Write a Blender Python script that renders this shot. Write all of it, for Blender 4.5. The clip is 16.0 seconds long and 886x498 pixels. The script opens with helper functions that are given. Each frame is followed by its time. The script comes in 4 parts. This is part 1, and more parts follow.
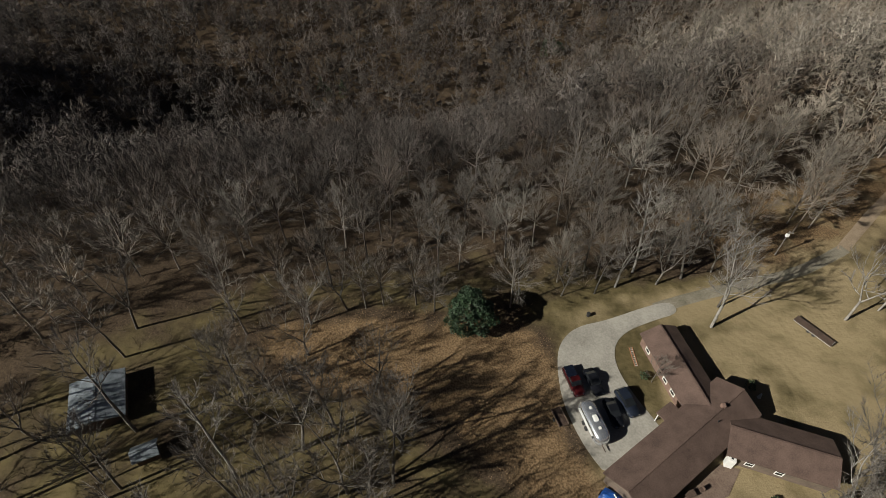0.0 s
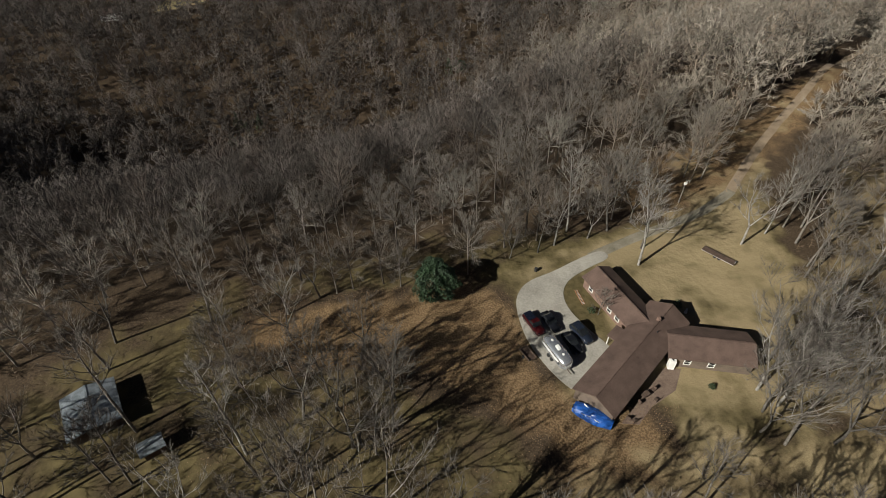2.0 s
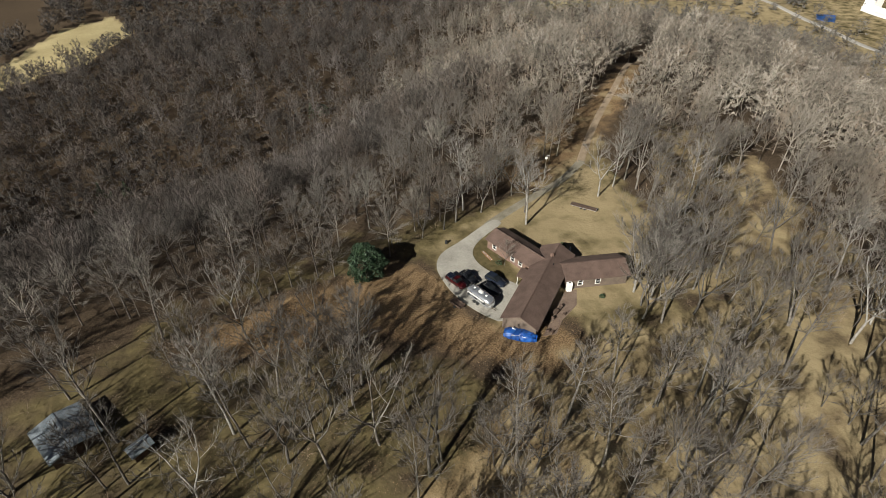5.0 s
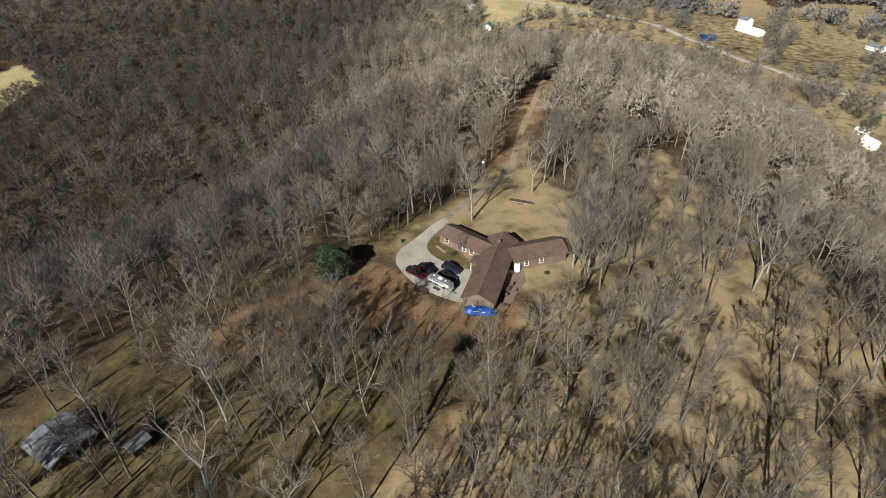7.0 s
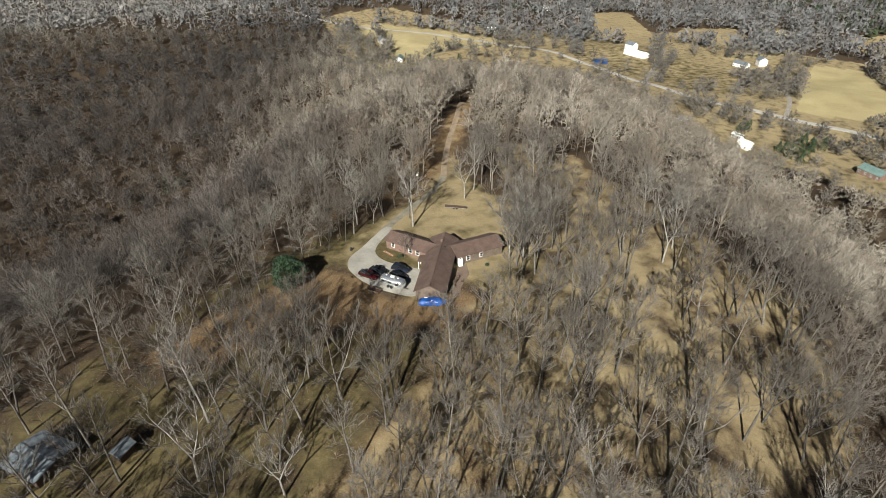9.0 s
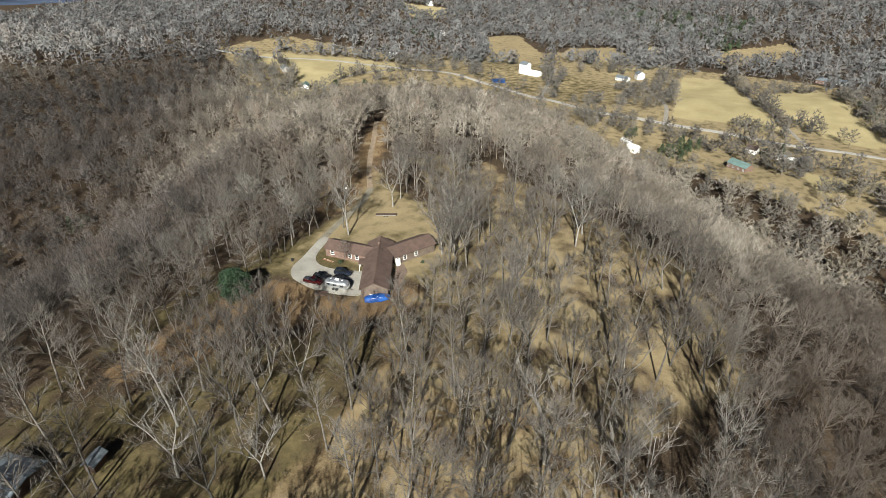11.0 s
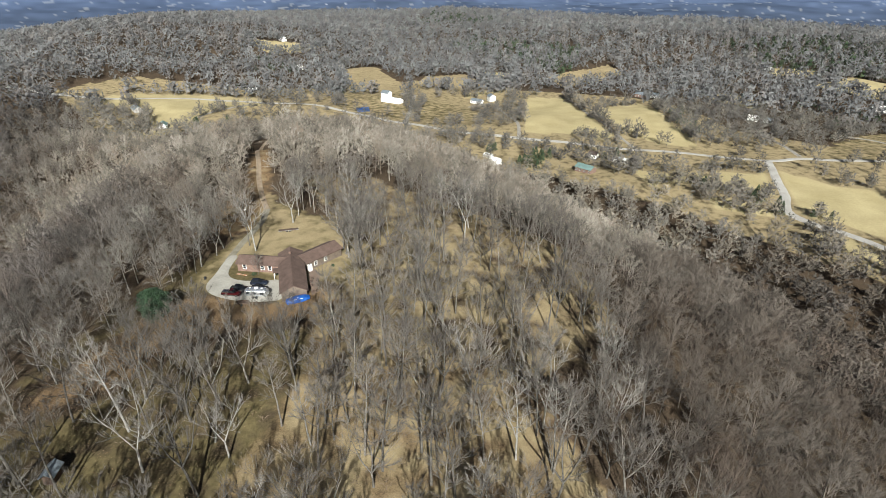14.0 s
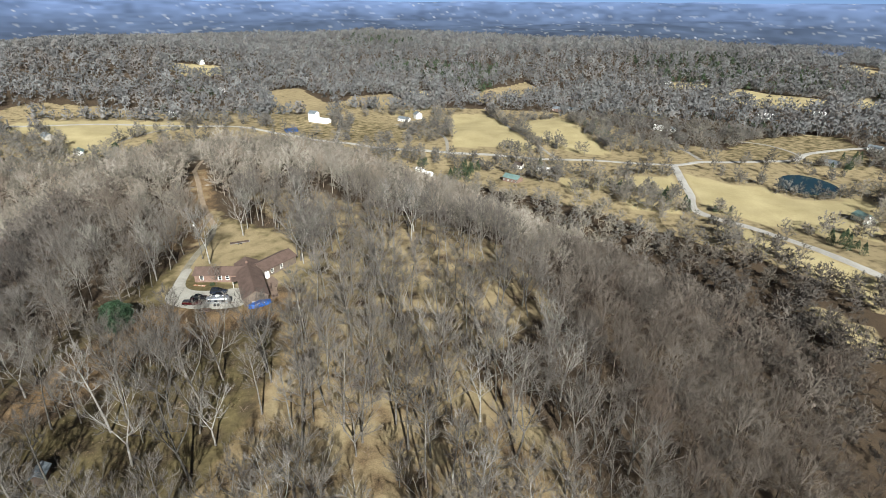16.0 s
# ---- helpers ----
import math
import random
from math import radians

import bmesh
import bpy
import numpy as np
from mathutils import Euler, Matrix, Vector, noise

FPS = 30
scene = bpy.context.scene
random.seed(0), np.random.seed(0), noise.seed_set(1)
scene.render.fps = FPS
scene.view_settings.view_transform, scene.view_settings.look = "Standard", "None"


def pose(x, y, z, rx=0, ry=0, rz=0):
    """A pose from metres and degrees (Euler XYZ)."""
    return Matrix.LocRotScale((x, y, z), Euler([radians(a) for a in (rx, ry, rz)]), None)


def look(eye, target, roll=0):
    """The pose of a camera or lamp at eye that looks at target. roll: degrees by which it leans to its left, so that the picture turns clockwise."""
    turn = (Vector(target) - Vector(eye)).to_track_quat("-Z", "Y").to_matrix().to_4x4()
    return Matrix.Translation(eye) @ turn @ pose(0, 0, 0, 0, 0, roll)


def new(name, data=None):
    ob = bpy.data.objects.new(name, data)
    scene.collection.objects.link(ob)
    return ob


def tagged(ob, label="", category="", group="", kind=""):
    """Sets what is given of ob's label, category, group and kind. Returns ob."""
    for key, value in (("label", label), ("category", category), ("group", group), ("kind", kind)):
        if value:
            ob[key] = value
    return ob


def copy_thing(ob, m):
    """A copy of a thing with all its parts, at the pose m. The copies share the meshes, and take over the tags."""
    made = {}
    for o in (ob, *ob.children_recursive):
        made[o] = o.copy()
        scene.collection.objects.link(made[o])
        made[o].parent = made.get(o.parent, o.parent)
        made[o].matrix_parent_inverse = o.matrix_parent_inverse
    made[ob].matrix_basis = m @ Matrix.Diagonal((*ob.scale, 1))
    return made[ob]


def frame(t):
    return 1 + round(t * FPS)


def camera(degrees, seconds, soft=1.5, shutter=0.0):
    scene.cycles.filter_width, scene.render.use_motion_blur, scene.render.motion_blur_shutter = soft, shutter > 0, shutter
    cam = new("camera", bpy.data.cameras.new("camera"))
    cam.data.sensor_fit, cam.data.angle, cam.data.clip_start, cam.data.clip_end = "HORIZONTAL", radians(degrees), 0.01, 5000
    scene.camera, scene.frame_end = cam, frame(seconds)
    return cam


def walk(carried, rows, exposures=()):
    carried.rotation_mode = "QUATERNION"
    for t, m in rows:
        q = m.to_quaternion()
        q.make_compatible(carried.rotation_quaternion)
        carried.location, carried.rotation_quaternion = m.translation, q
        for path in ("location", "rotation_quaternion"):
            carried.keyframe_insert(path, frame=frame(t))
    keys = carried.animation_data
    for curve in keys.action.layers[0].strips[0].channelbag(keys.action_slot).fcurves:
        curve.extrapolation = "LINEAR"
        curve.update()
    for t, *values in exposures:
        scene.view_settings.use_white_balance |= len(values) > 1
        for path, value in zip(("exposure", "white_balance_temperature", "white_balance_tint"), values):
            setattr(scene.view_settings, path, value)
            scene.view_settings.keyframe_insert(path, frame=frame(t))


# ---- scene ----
cam = camera(77.7, 16.0, soft=0.6)
METRES, EYE, TILT, LEAN, TURN = 120.0, 77.0, -46.75, 0.0, 0.0
ROWS = [
    (0.0, 0.0, 0.0, 0.0, 0.0, 0.0, -0.0),
    (0.5, -0.0139, -0.0206, -0.0206, -1.7, 0.75, 1.78),
    (1.0, -0.029, -0.0408, -0.0412, -3.58, 1.46, 3.78),
    (1.5, -0.0458, -0.0602, -0.0611, -5.66, 2.09, 5.92),
    (2.0, -0.0627, -0.0796, -0.0807, -7.78, 2.67, 8.12),
    (2.5, -0.0814, -0.0983, -0.0992, -9.97, 3.14, 10.34),
    (3.0, -0.1013, -0.1163, -0.1172, -12.24, 3.52, 12.6),
    (3.5, -0.122, -0.1335, -0.1343, -14.5, 3.78, 14.79),
    (4.0, -0.1444, -0.1505, -0.1512, -16.61, 4.06, 16.73),
    (6.5, -0.2622, -0.2198, -0.2259, -25.22, 5.19, 24.17),
    (7.0, -0.2882, -0.2325, -0.2396, -27.16, 5.24, 25.71),
    (7.5, -0.3145, -0.2437, -0.2509, -29.38, 5.06, 27.36),
    (8.0, -0.3411, -0.2543, -0.2619, -31.55, 4.86, 28.9),
    (8.5, -0.3684, -0.2639, -0.2721, -33.53, 4.71, 30.24),
    (9.0, -0.3961, -0.2729, -0.2811, -35.5, 4.49, 31.46),
    (11.5, -0.539, -0.3065, -0.3093, -48.64, -0.07, 38.32),
    (12.0, -0.5687, -0.3101, -0.3131, -51.61, -1.42, 39.55),
    (12.5, -0.5989, -0.3125, -0.3156, -54.61, -2.85, 40.64),
    (13.0, -0.6298, -0.3144, -0.317, -57.6, -4.32, 41.62),
    (13.5, -0.6606, -0.3154, -0.3178, -60.42, -5.71, 42.48),
    (14.0, -0.6919, -0.3154, -0.3175, -63.0, -6.97, 43.16),
    (14.5, -0.7235, -0.3144, -0.3162, -65.46, -8.17, 43.75),
    (15.0, -0.7553, -0.3126, -0.3139, -68.07, -9.49, 44.29),
    (15.5, -0.787, -0.31, -0.3104, -70.95, -11.02, 44.83),
    (16.0, -0.8182, -0.3066, -0.306, -73.69, -12.5, 45.25),
]
walk(cam, [(t, pose(0, 0, EYE, TILT, LEAN, TURN) @ pose(METRES * x, METRES * y, METRES * z, 90 + pitch, roll, yaw)) for t, x, y, z, yaw, pitch, roll in ROWS], ((0.0, 0.15, 6700, 10), (4.0, 0.45, 6650, 10), (9.0, 0.78, 6500, 9), (16.0, 1.0, 6150, 8)))

# ---- light ----
SUN_AZ, SUN_EL = 205.0, 31.5          # degrees from +x, where the sun stands; its height
world = bpy.data.worlds.new("world")
scene.world = world
world.use_nodes = True
wn = world.node_tree
sky = wn.nodes.new("ShaderNodeTexSky")
sky.sky_type = "NISHITA"
sky.sun_disc = False
sky.air_density, sky.dust_density, sky.ozone_density = 0.12, 0.05, 1.0
sky.sun_elevation = radians(SUN_EL)
sky.sun_rotation = radians(90 - SUN_AZ)
wn.links.new(sky.outputs[0], wn.nodes["Background"].inputs[0])
wn.nodes["Background"].inputs[1].default_value = 0.05
sun = new("sun", bpy.data.lights.new("sun", "SUN"))
sun.data.energy, sun.data.angle, sun.data.color = 5.0, radians(0.55), (0.985, 0.975, 0.90)
_d = Vector((math.cos(radians(SUN_AZ)) * math.cos(radians(SUN_EL)), math.sin(radians(SUN_AZ)) * math.cos(radians(SUN_EL)), math.sin(radians(SUN_EL))))
sun.matrix_world = look(_d * 300, (0, 0, 0))


# ---- materials ----
def mat(name, dark, light, scale=4.0, rough=0.85, metal=0.0, bump=0.15, fine=None, attr=False):
    """A surface whose colour runs between two tones at a broad and a fine scale."""
    m = bpy.data.materials.new(name)
    m.use_nodes = True
    nt = m.node_tree
    b = nt.nodes["Principled BSDF"]
    geo = nt.nodes.new("ShaderNodeTexCoord")
    n1, n2 = nt.nodes.new("ShaderNodeTexNoise"), nt.nodes.new("ShaderNodeTexNoise")
    n1.inputs["Scale"].default_value, n2.inputs["Scale"].default_value = scale, fine or scale * 9
    n1.inputs["Detail"].default_value = 5
    for n in (n1, n2):
        nt.links.new(geo.outputs["Object"], n.inputs["Vector"])
    mix = nt.nodes.new("ShaderNodeMath")
    mix.operation = "ADD"
    half = nt.nodes.new("ShaderNodeMath")
    half.operation = "MULTIPLY"
    half.inputs[1].default_value = 0.6
    nt.links.new(n2.outputs[0], half.inputs[0])
    nt.links.new(n1.outputs[0], mix.inputs[0])
    nt.links.new(half.outputs[0], mix.inputs[1])
    ramp = nt.nodes.new("ShaderNodeValToRGB")
    ramp.color_ramp.elements[0].position, ramp.color_ramp.elements[1].position = 0.55, 1.05
    ramp.color_ramp.elements[0].color, ramp.color_ramp.elements[1].color = (*dark, 1), (*light, 1)
    nt.links.new(mix.outputs[0], ramp.inputs[0])
    out = ramp.outputs[0]
    if attr:                                   # tint of each tree of a joined wood
        a = nt.nodes.new("ShaderNodeVertexColor")
        a.layer_name = "tint"
        mu = nt.nodes.new("ShaderNodeMix")
        mu.data_type, mu.blend_type = "RGBA", "MULTIPLY"
        mu.inputs[0].default_value = 1
        nt.links.new(out, mu.inputs[6])
        nt.links.new(a.outputs[0], mu.inputs[7])
        out = mu.outputs[2]
    nt.links.new(out, b.inputs["Base Color"])
    b.inputs["Roughness"].default_value, b.inputs["Metallic"].default_value = rough, metal
    if bump:
        bp = nt.nodes.new("ShaderNodeBump")
        bp.inputs["Strength"].default_value = bump
        nt.links.new(n2.outputs[0], bp.inputs["Height"])
        nt.links.new(bp.outputs[0], b.inputs["Normal"])
    return m


def vary(m, amount=0.35):
    """Lets a material differ a little from object to object."""
    nt = m.node_tree
    b = nt.nodes["Principled BSDF"]
    src = b.inputs["Base Color"].links[0].from_socket
    info, hsv, mr = nt.nodes.new("ShaderNodeObjectInfo"), nt.nodes.new("ShaderNodeHueSaturation"), nt.nodes.new("ShaderNodeMapRange")
    mr.inputs["To Min"].default_value, mr.inputs["To Max"].default_value = 1 - amount, 1 + amount
    nt.links.new(info.outputs["Random"], mr.inputs["Value"])
    nt.links.new(mr.outputs[0], hsv.inputs["Value"])
    nt.links.new(src, hsv.inputs["Color"])
    nt.links.new(hsv.outputs[0], b.inputs["Base Color"])
    return m


BARK = vary(mat("bark", (0.05, 0.043, 0.036), (0.20, 0.18, 0.156), 1.5, 0.95), 0.45)
PALE_BARK = vary(mat("pale_bark", (0.14, 0.13, 0.115), (0.36, 0.337, 0.306), 0.9, 0.9), 0.2)
TWIG = vary(mat("twigs", (0.065, 0.055, 0.046), (0.155, 0.133, 0.113), 0.6, 0.95, bump=0))
PALE_TWIG = vary(mat("pale_twigs", (0.12, 0.105, 0.09), (0.24, 0.215, 0.19), 0.6, 0.95, bump=0), 0.2)
WOODS = mat("bare_woods", (0.9, 0.9, 0.9), (1.0, 1.0, 1.0), 0.05, 0.95, bump=0, attr=True)
LEAF = mat("evergreen_leaves", (0.008, 0.022, 0.009), (0.028, 0.06, 0.024), 0.8, 0.6, bump=0)
CEDAR = mat("cedar_leaves", (0.02, 0.035, 0.014), (0.05, 0.075, 0.03), 0.2, 0.8, bump=0)
SHINGLE = mat("brown_shingle", (0.072, 0.045, 0.036), (0.135, 0.088, 0.07), 0.5, 0.9, fine=6)
SHINGLE_D = mat("dark_shingle", (0.05, 0.035, 0.03), (0.10, 0.07, 0.058), 0.5, 0.9, fine=6)
SIDING = mat("brown_siding", (0.10, 0.075, 0.06), (0.17, 0.13, 0.10), 0.8, 0.8)
BRICKW = mat("brown_brick", (0.13, 0.08, 0.06), (0.22, 0.14, 0.11), 1.2, 0.9)
WHITE = mat("white_paint", (0.72, 0.71, 0.68), (0.85, 0.84, 0.81), 1.0, 0.5, bump=0.03)
GREYROOF = mat("grey_metal_roof", (0.10, 0.12, 0.135), (0.26, 0.29, 0.32), 1.1, 0.5, 0.25)
CONCRETE = mat("concrete", (0.235, 0.22, 0.19), (0.39, 0.365, 0.32), 0.22, 0.9, fine=3)
GRAVEL = mat("gravel", (0.20, 0.18, 0.15), (0.32, 0.29, 0.25), 0.3, 0.95, fine=4)
GRASSY = mat("grassy_gravel", (0.13, 0.115, 0.08), (0.27, 0.24, 0.185), 0.3, 0.95, fine=4)
DIRT = mat("track_dirt", (0.20, 0.145, 0.095), (0.34, 0.26, 0.18), 0.3, 0.95, fine=4)
ASPHALT = mat("worn_asphalt", (0.29, 0.27, 0.245), (0.42, 0.395, 0.36), 0.1, 0.9)
GLASS = mat("dark_glass", (0.012, 0.014, 0.016), (0.02, 0.022, 0.025), 1, 0.06, bump=0)
BLACKP = mat("black_car_paint", (0.008, 0.009, 0.012), (0.013, 0.014, 0.018), 0.5, 0.12, bump=0)
NAVYP = mat("dark_blue_car_paint", (0.012, 0.016, 0.026), (0.018, 0.023, 0.036), 0.5, 0.14, bump=0)
for paint in (BLACKP, NAVYP):
    paint.node_tree.nodes["Principled BSDF"].inputs["Specular IOR Level"].default_value = 0.3
REDP = mat("maroon_car_paint", (0.035, 0.005, 0.006), (0.055, 0.007, 0.008), 0.5, 0.15, bump=0)
RUBBER = mat("tyre_rubber", (0.012, 0.012, 0.012), (0.03, 0.03, 0.03), 6, 0.9)
CHROME = mat("bright_metal", (0.55, 0.56, 0.58), (0.72, 0.73, 0.75), 2, 0.22, 1.0, bump=0.02)
ALU = mat("polished_aluminium", (0.74, 0.78, 0.83), (0.88, 0.90, 0.93), 0.8, 0.25, 0.85, bump=0.04)
TARP = mat("blue_tarp", (0.006, 0.05, 0.25), (0.016, 0.105, 0.40), 0.7, 0.45, bump=0.3)
WOODD = mat("weathered_dark_wood", (0.05, 0.032, 0.024), (0.115, 0.075, 0.055), 1.4, 0.9)
WOODO = mat("orange_wood", (0.30, 0.12, 0.06), (0.45, 0.20, 0.10), 2, 0.85)
WATER = mat("pond_water", (0.012, 0.03, 0.035), (0.02, 0.045, 0.05), 0.05, 0.08, bump=0.02)
POOL = mat("blue_pool_cover", (0.02, 0.07, 0.22), (0.03, 0.10, 0.30), 0.2, 0.5)
LITTERM = mat("leaf_heap", (0.13, 0.075, 0.04), (0.25, 0.155, 0.085), 2, 0.95)
TINROOF = mat("green_tin_roof", (0.11, 0.17, 0.16), (0.20, 0.29, 0.27), 0.3, 0.5, 0.1)
BLUEROOF = mat("blue_tin_roof", (0.07, 0.10, 0.17), (0.13, 0.17, 0.26), 0.3, 0.5, 0.1)
GREYWALL = mat("grey_wall", (0.25, 0.24, 0.22), (0.40, 0.38, 0.35), 0.5, 0.85)


# ---- the lie of the land ----
def smooth(e):
    e = np.clip(e, 0, 1)
    return e * e * (3 - 2 * e)


SPINE = [(-420, -75, -6, 45), (-200, -35, -1, 45), (-60, 6, 0, 46), (40, 22, 0, 45), (125, 90, -1, 27), (176, 130, -12, 22), (262, 176, -44, 18)]
# second entry: rise with its crest out of view, added to shade the ravine
HILLS = [(-70, 235, 190, 80, -22), (-222, 176, 76, 88, 48), (1500, 500, 190, 160, 20), (1500, 500, 420, 300, 18), (1150, 1100, 480, 300, 38), (760, 830, 330, 260, 34), (1270, -330, 260, 420, 32), (950, 700, 240, 240, 20),
         (1900, 100, 500, 700, 24), (120, 700, 300, 120, 22), (1250, 120, 200, 260, 20), (2300, 900, 500, 500, 30), (2400, -500, 500, 600, 28)]


def land(x, y):
    """The height of the ground."""
    x, y = np.asarray(x, float), np.asarray(y, float)
    base = -63.0 + 2.2 * np.sin(x / 83 + 1.3) * np.cos(y / 97) + 1.2 * np.sin(x / 37 + y / 51)
    for hx, hy, rx, ry, h in HILLS:
        base = base + h * np.exp(-((x - hx) / rx) ** 2 - ((y - hy) / ry) ** 2)
    far = np.hypot(x, y)
    base = base + 40 * smooth((far - 1900) / 2900)
    top = np.full(np.shape(base), -500.0)
    for (ax, ay, ah, aw), (bx, by, bh, bw) in zip(SPINE, SPINE[1:]):
        dx, dy = bx - ax, by - ay
        t = np.clip(((x - ax) * dx + (y - ay) * dy) / (dx * dx + dy * dy), 0, 1)
        d = np.hypot(x - ax - t * dx, y - ay - t * dy)
        h, w = ah + t * (bh - ah), aw + t * (bw - aw)
        fall = 1 - smooth((d - w) / 172)
        top = np.maximum(top, base + np.maximum(h - base, 0) * fall)
    rough = 0.9 * np.sin(x / 19 + y / 31) * np.cos(y / 23 - x / 47)
    yard = 1 - smooth((np.hypot((x - 30) / 48, (y - 42) / 30) - 0.8) / 0.6)
    return np.where(top > base, top, base) + rough * (1 - yard)


def steps(near, mid):
    a = np.arange(near[0], near[1] + 1, 3.0)
    b = np.arange(near[1] + 6, mid[1], 8.0)
    c = np.arange(near[0] - 6, mid[0], -8.0)[::-1]
    d = mid[1] + np.cumsum(np.linspace(12, 165, 56)) * (4900 - mid[1]) / np.cumsum(np.linspace(12, 165, 56))[-1]
    e = mid[0] - np.cumsum(np.linspace(12, 190, 50)) * (4900 + mid[0]) / np.cumsum(np.linspace(12, 190, 50))[-1]
    return np.concatenate([e[::-1], c, a, b, d])


GX, GY = steps((-130, 180), (-280, 950)), steps((-110, 160), (-560, 760))
GZ = land(*np.meshgrid(GX, GY, indexing="ij"))


def on(x, y):
    """The height of the ground's sheet at a place."""
    x, y = np.asarray(x, float), np.asarray(y, float)
    i = np.clip(np.searchsorted(GX, x) - 1, 0, len(GX) - 2)
    j = np.clip(np.searchsorted(GY, y) - 1, 0, len(GY) - 2)
    u, v = (x - GX[i]) / (GX[i + 1] - GX[i]), (y - GY[j]) / (GY[j + 1] - GY[j])
    return GZ[i, j] * (1 - u) * (1 - v) + GZ[i + 1, j] * u * (1 - v) + GZ[i, j + 1] * (1 - u) * v + GZ[i + 1, j + 1] * u * v


def inside(x, y, poly):
    """Whether places lie in a polygon."""
    x, y = np.asarray(x, float), np.asarray(y, float)
    odd = np.zeros(x.shape, bool)
    for (ax, ay), (bx, by) in zip(poly, poly[1:] + poly[:1]):
        cross = (ay > y) != (by > y)
        odd ^= cross & (x < (bx - ax) * (y - ay) / ((by - ay) or 1e-9) + ax)
    return odd


# pastures and meadows of the valley: kind (0 tan, 1 green, 2 brown) and outline
FIELDS = []
FIELDS.append((0, [(427, 576), (459, 562), (487, 518), (521, 401), (491, 366), (452, 401), (397, 404), (333, 380), (270, 372), (278, 394), (351, 425), (395, 471), (412, 516), (403, 551)]))
FIELDS.append((2, [(739, 415), (796, 379), (649, 250), (636, 264), (619, 335)]))
FIELDS.append((1, [(598, 338), (610, 278), (621, 237), (542, 214), (472, 186), (514, 290)]))
FIELDS.append((1, [(584, 204), (557, 128), (481, 95), (452, 164), (534, 197)]))
FIELDS.append((2, [(741, 267), (796, 217), (715, 145), (648, 173), (673, 232)]))
FIELDS.append((0, [(819, 217), (831, 153), (796, 131), (753, 131), (753, 175)]))
FIELDS.append((0, [(633, 169), (720, 120), (700, 108), (611, 154)]))
FIELDS.append((0, [(838, 662), (886, 563), (902, 532), (830, 530), (770, 547), (783, 607)]))
FIELDS.append((0, [(646, 85), (666, 37), (524, -19), (485, -39), (460, -29), (470, 4), (460, 50)]))
FIELDS.append((0, [(604, 1), (671, -55), (632, -73), (490, -112), (477, -114), (467, -83), (504, -42)]))
FIELDS.append((0, [(377, -58), (399, -139), (403, -160), (356, -161), (335, -148), (360, -103), (341, -70)]))
FIELDS.append((0, [(334, -109), (340, -144), (312, -154), (314, -112)]))
FIELDS.append((0, [(417, -168), (394, -203), (390, -233), (368, -244), (367, -272), (379, -316), (272, -266), (286, -223), (309, -186), (320, -165), (357, -165)]))
FIELDS.append((0, [(299, -161), (281, -190), (250, -216), (212, -238), (174, -221), (207, -203), (242, -188), (279, -168)]))
FIELDS.append((0, [(178, -187), (170, -202), (146, -208), (128, -200), (153, -181)]))
FIELDS.append((0, [(872, -288), (956, -360), (899, -421), (861, -495), (773, -416), (785, -330)]))
FIELDS.append((0, [(891, -507), (930, -571), (810, -517), (826, -488)]))
FIELDS.append((1, [(545, -242), (592, -278), (632, -351), (615, -381), (478, -359), (469, -317), (478, -281), (465, -216)]))
FIELDS.append((0, [(752, -131), (780, -174), (705, -209), (659, -187), (711, -151)]))
FIELDS.append((0, [(1007, -238), (975, -318), (927, -304), (921, -244)]))
FIELDS.append((2, [(1743, -763), (1745, -852), (1476, -727), (1429, -658)]))
FIELDS.append((0, [(1438, -724), (1193, -690), (1094, -618), (1262, -627)]))
FIELDS.append((0, [(2328, -217), (3218, -594), (2158, -406), (2045, -258)]))
FIELDS.append((0, [(3414, -833), (3228, -1094), (2381, -814), (2365, -688)]))
FIELDS.append((2, [(846, 93), (952, 5), (898, -28), (740, 51)]))
FIELDS.append((0, [(-128, 398), (-118, 450), (-80, 510), (-40, 530), (-25, 485), (-62, 428)]))
YARD = [(17, 22), (36, 18), (56, 20), (62, 34), (76, 46), (84, 68), (106, 92), (150, 124), (146, 132), (104, 102), (78, 80), (60, 68), (30, 62), (18, 58), (-8, 57), (-26, 52), (-14, 45), (6, 44), (16, 40)]
CLEAR = [[(36, -26), (46, -32), (62, 6), (52, 18)], [(60, -8), (72, -14), (84, 20), (74, 24)]]

ii, jj = np.meshgrid(GX, GY, indexing="ij")
cover = np.zeros((len(GX), len(GY), 4))
cover[..., 3] = 1
VALLEY = [(520, 620), (560, 470), (590, 420), (640, 330), (760, 240), (690, 120), (700, 20), (700, -80), (560, -150), (500, -330), (430, -420), (200, -340), (200, -215), (300, -90), (340, 0), (330, 110), (400, 180), (420, 300), (300, 420), (420, 640)]
cover[inside(ii, jj, VALLEY), 0] = 0.62
cover[inside(ii, jj, VALLEY), 1] = 0.6
for kind, poly in FIELDS:
    spot = inside(ii, jj, poly)
    cover[spot, :3] = 0
    cover[spot, 0] = (1, 0.52, 0.72)[kind]
    cover[spot, 1] = (0, 0.9, 0)[kind]
near = np.clip(1 - np.hypot((ii - 5) / 95, (jj - 25) / 55), 0, 0.35) * 2.2
cover[..., 1] = np.maximum(cover[..., 1], np.clip(near, 0, 0.55))
cover[..., 0] = np.maximum(cover[..., 0], inside(ii, jj, YARD) * 0.62)
cover[inside(ii, jj, YARD), 1] = 0.8
LEAVES = [(-34, 54), (-24, 44), (-4, 40), (6, 32), (14, 22), (30, 14), (38, 24), (30, 26), (22, 27), (18, 38), (18, 52), (8, 58), (-20, 58)]
